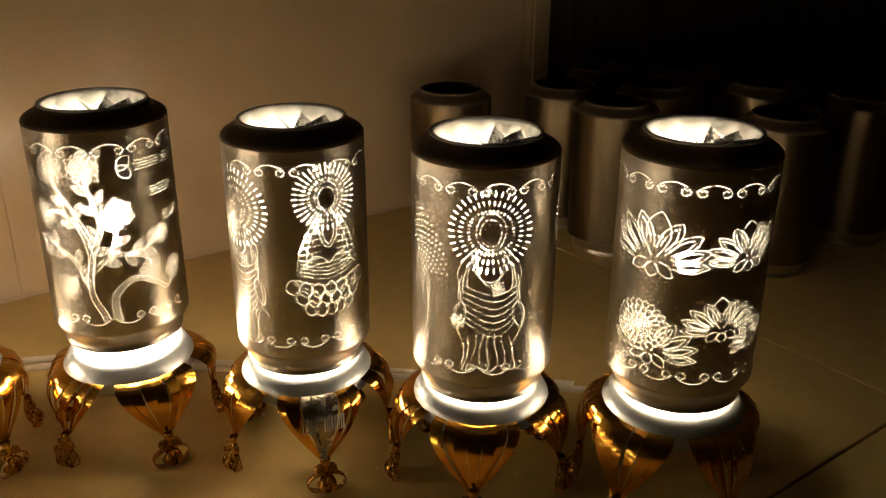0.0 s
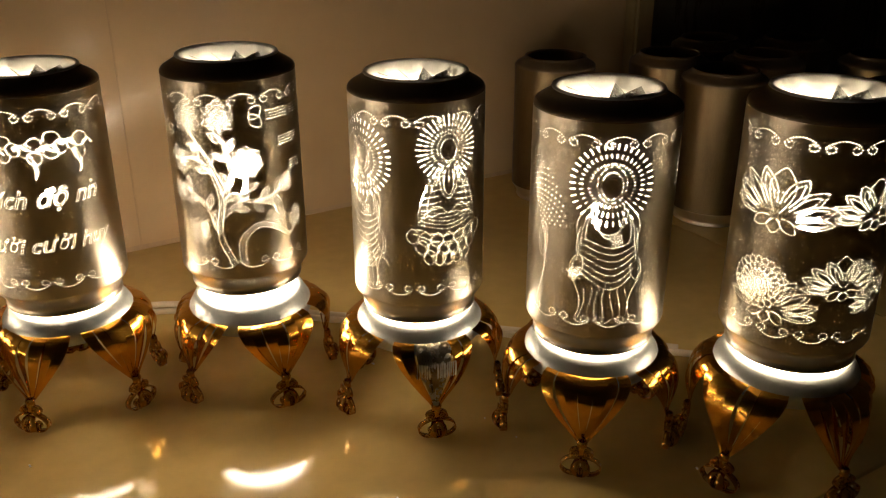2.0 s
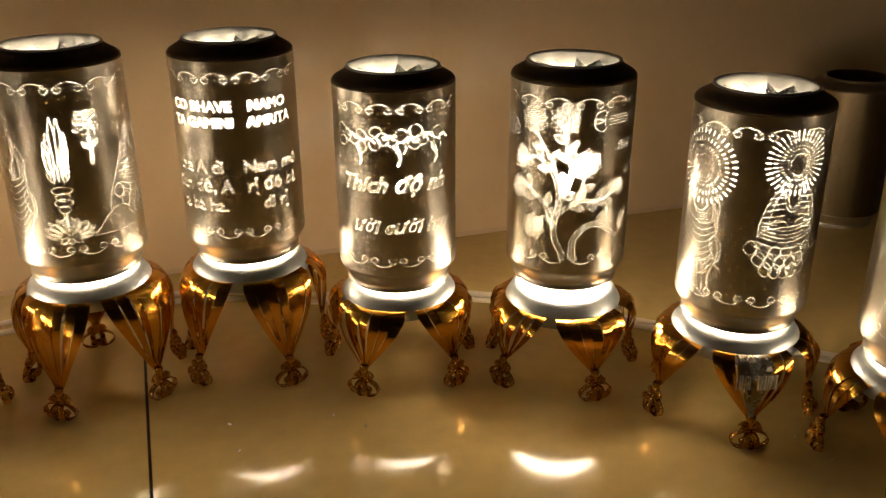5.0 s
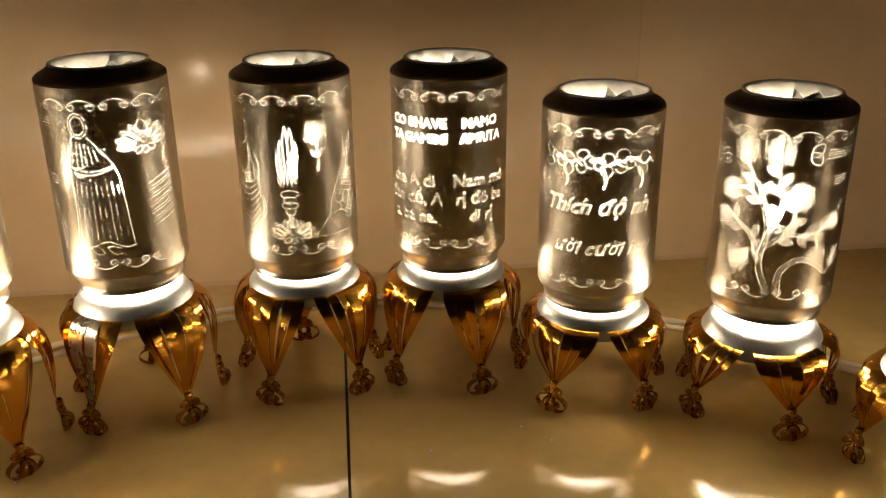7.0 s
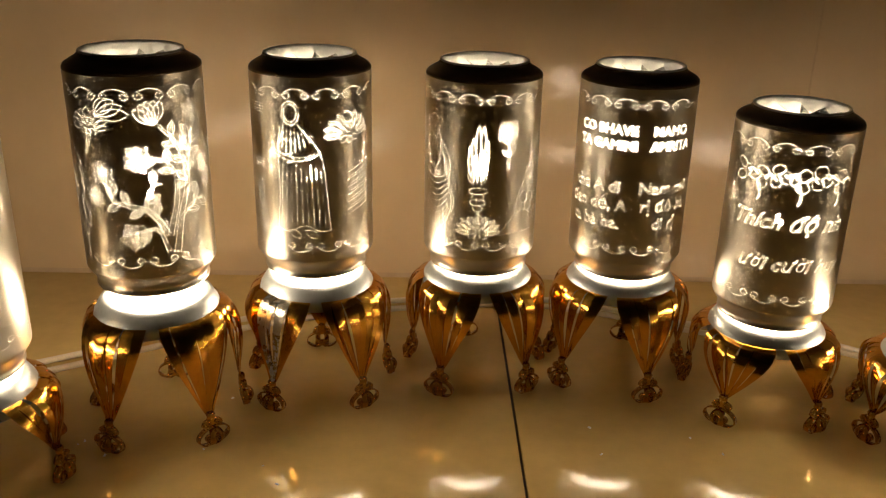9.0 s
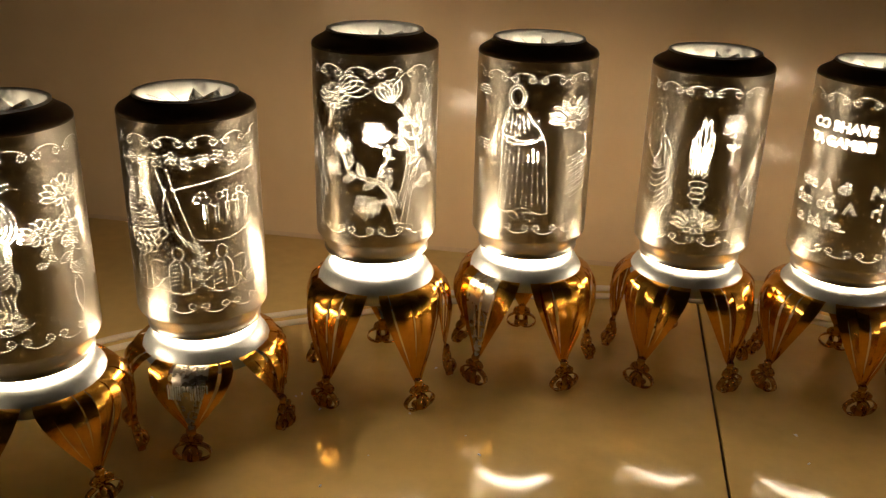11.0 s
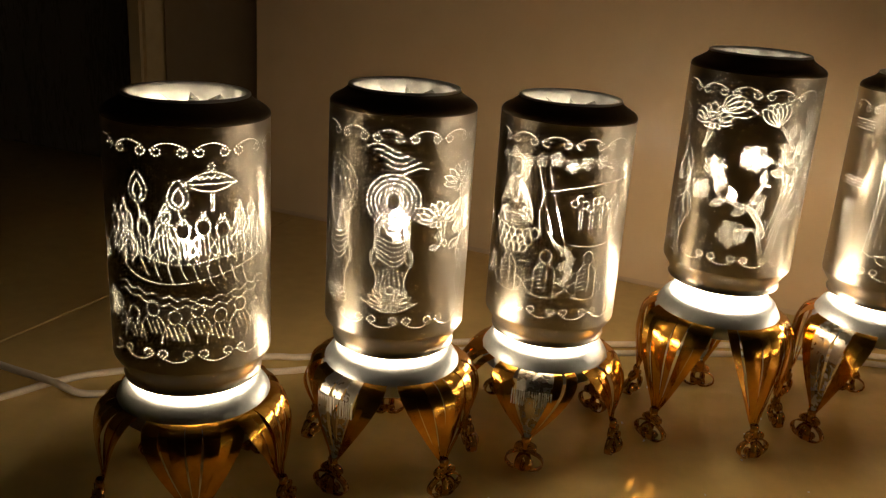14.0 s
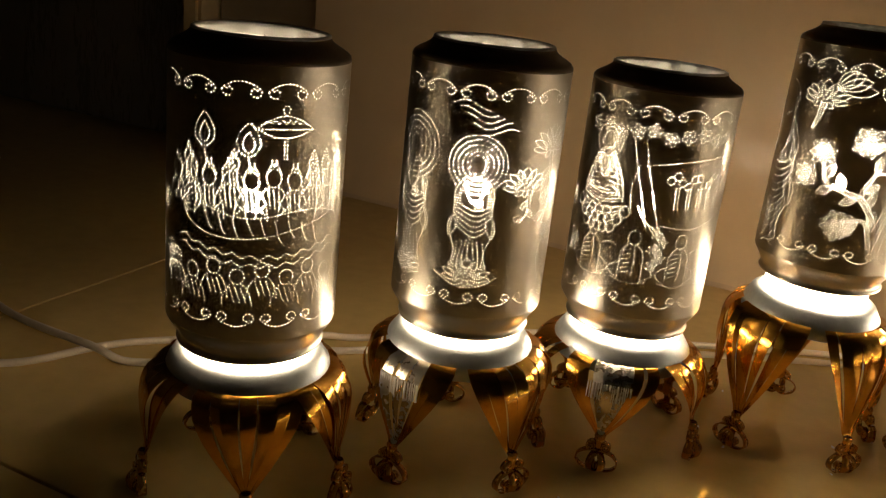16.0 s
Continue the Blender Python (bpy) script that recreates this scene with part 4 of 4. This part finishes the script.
ABOUT = "lit pierced can lamp on gold legs "
LAMPS = [
    # x, y, can foot height, gap, first leg, drawing, words, silver legs
    (0.4220, 0.3006, 61.7, 5.0, -86, draw_lotuses, "with lotus flowers", ()),
    (0.3503, 0.3569, 56.7, 4.5, -124, draw_crowned, "with a haloed robed shape", ()),
    (0.2830, 0.4190, 57.1, 4.5, -100, draw_seated, "with a seated haloed shape", (0,)),
    (0.2048, 0.4760, 61.4, 11.0, -79, draw_bush, "with a flowering bush", ()),
    (0.1119, 0.4959, 58.1, 4.5, -126, draw_cursive, "with rows of flowing script", ()),
    (0.0274, 0.5178, 72.5, 4.5, -63, draw_mantra, "with lines of printed verse", ()),
    (-0.0596, 0.5046, 73.7, 4.5, -113, draw_candle, "with a lotus candle", ()),
    (-0.1510, 0.4711, 79.0, 8.0, -115, draw_robed, "with a robed standing shape", (0,)),
    (-0.2250, 0.4169, 85.8, 12.0, -110, draw_flowers, "with scattered flowers", (3,)),
    (-0.2935, 0.3464, 61.0, 7.0, -71, draw_shrine, "with a garlanded shrine", (0,)),
    (-0.3412, 0.2741, 66.6, 6.5, -92, draw_haloed, "with ringed robed shapes", (0,)),
    (-0.3892, 0.1918, 65.2, 6.0, -120, draw_gathering, "with a parasol scene", ()),
]
for n, (x, y, foot, gap, leg, draw, words, silver) in enumerate(LAMPS):
    k = n / 11
    eye = (0.155 - 0.27 * k, 0.04 - 0.08 * k)
    facing = math.degrees(math.atan2(eye[1] - y, eye[0] - x))
    lamp(x, y, foot - gap, gap, facing, leg, draw, ABOUT + words, silver)


# ---- unlit cans stored beside the door ----
def spare_can(x, y, turn):
    thing = new("spare_can")
    thing.matrix_world = pose(x, y, 0.0, 0, 0, turn)
    tagged(thing, "unlit bare metal drink can with a dark shoulder on the floor", "can", "spare cans by the door")
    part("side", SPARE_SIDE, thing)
    part("shoulder", SHOULDER_MESH, thing)
    part("rim", SPARE_RIM, thing)
    part("neck", FOOT_MESH, thing)
    part("bottom", SPARE_BOTTOM, thing)


# rim and bottom take the dark shoulder tone, for the shade there
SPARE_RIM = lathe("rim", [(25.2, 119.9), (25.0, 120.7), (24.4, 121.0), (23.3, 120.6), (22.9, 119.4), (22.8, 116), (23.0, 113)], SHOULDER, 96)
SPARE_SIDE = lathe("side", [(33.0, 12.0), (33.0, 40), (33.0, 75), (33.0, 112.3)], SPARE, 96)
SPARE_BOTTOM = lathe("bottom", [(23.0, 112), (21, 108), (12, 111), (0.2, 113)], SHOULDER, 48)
for i, (x, y) in enumerate(((0.503, 0.672), (0.597, 0.645), (0.598, 0.575), (0.672, 0.690), (0.668, 0.612), (0.683, 0.484), (0.742, 0.660),
                            (0.752, 0.570), (0.790, 0.500))):
    spare_can(x, y, 37 * i)


# ---- cables behind the lamps ----
ROUTE = [(-0.70, 0.12), (-0.60, 0.145), (-0.544, 0.1713), (-0.5285, 0.2183), (-0.514, 0.2456), (-0.4647, 0.312), (-0.441, 0.3336), (-0.387, 0.408),
         (-0.318, 0.463), (-0.222, 0.540), (-0.129, 0.5875), (-0.0247, 0.6106), (0.082, 0.588), (0.172, 0.575), (0.272, 0.5145), (0.356, 0.460), (0.44, 0.40)]
c1 = new("cable", tube("cable", [(x, y, 0.0021) for x, y in ROUTE], 0.0021, CABLE))
tagged(c1, "white mains cable running along the floor behind the lamps", "cable")
c2 = new("cable", tube("cable", [(-0.95, 0.33, 0.0021), (-0.72, 0.24, 0.0021), (-0.612, 0.2085, 0.0021), (-0.5236, 0.2083, 0.0076), (-0.4985, 0.2225, 0.0021),
                                 (-0.46, 0.286, 0.0021), (-0.433, 0.317, 0.0021)] + [(x + 0.007, y - 0.012, 0.0021) for x, y in ROUTE[7:]], 0.0021, CABLE))
tagged(c2, "second white mains cable beside the first on the floor", "cable")


# ---- a pale cone that stands in for a reflection in the dark door ----
CONE = material("pale_door_reflection", (0.40, 0.33, 0.22), 0.45, 0.3, (0.30, 0.25, 0.16), scale=40)
cone = new("reflected_cone", lathe("reflected_cone", [(0.3, -30), (6, -24), (9, -8), (14, 12), (19, 24), (20, 26), (18.5, 26), (12, 10), (0.3, 6)], CONE, 40))
cone.matrix_world = along @ pose(RIGHT + 0.225, 0.0095, 0.205)
tagged(cone, "small pale cone in place of a reflection in the door", "cone")

# ---- tiny added bits of metal that stand in for glints on the floor ----
rng = random.Random(7)
verts, faces = [], []
for n in range(70):
    x, y = rng.uniform(-0.30, 0.40), rng.uniform(0.20, 0.46)
    w, h, a = rng.uniform(0.0004, 0.0011), rng.uniform(0.0003, 0.0009), rng.uniform(0, 6.28)
    base = len(verts)
    for dx, dy, dz in ((-1, -0.5, 0), (1, -0.5, 0), (1, 0.5, 0), (-1, 0.5, 0), (-0.6, -0.3, 1), (0.7, -0.2, 0.6), (0.5, 0.4, 1), (-0.5, 0.4, 0.5)):
        verts.append((x + w * (dx * math.cos(a) - dy * math.sin(a)), y + w * (dx * math.sin(a) + dy * math.cos(a)), dz * h))
    for f in ((0, 3, 2, 1), (4, 5, 6, 7), (0, 1, 5, 4), (1, 2, 6, 5), (2, 3, 7, 6), (3, 0, 4, 7)):
        faces.append(tuple(base + q for q in f))
chips = new("glint_specks", mesh_of("glint_specks", verts, faces, RIM, smooth=False))
tagged(chips, "tiny added metal specks that stand in for glints on the tiles", "specks", kind="stuff")
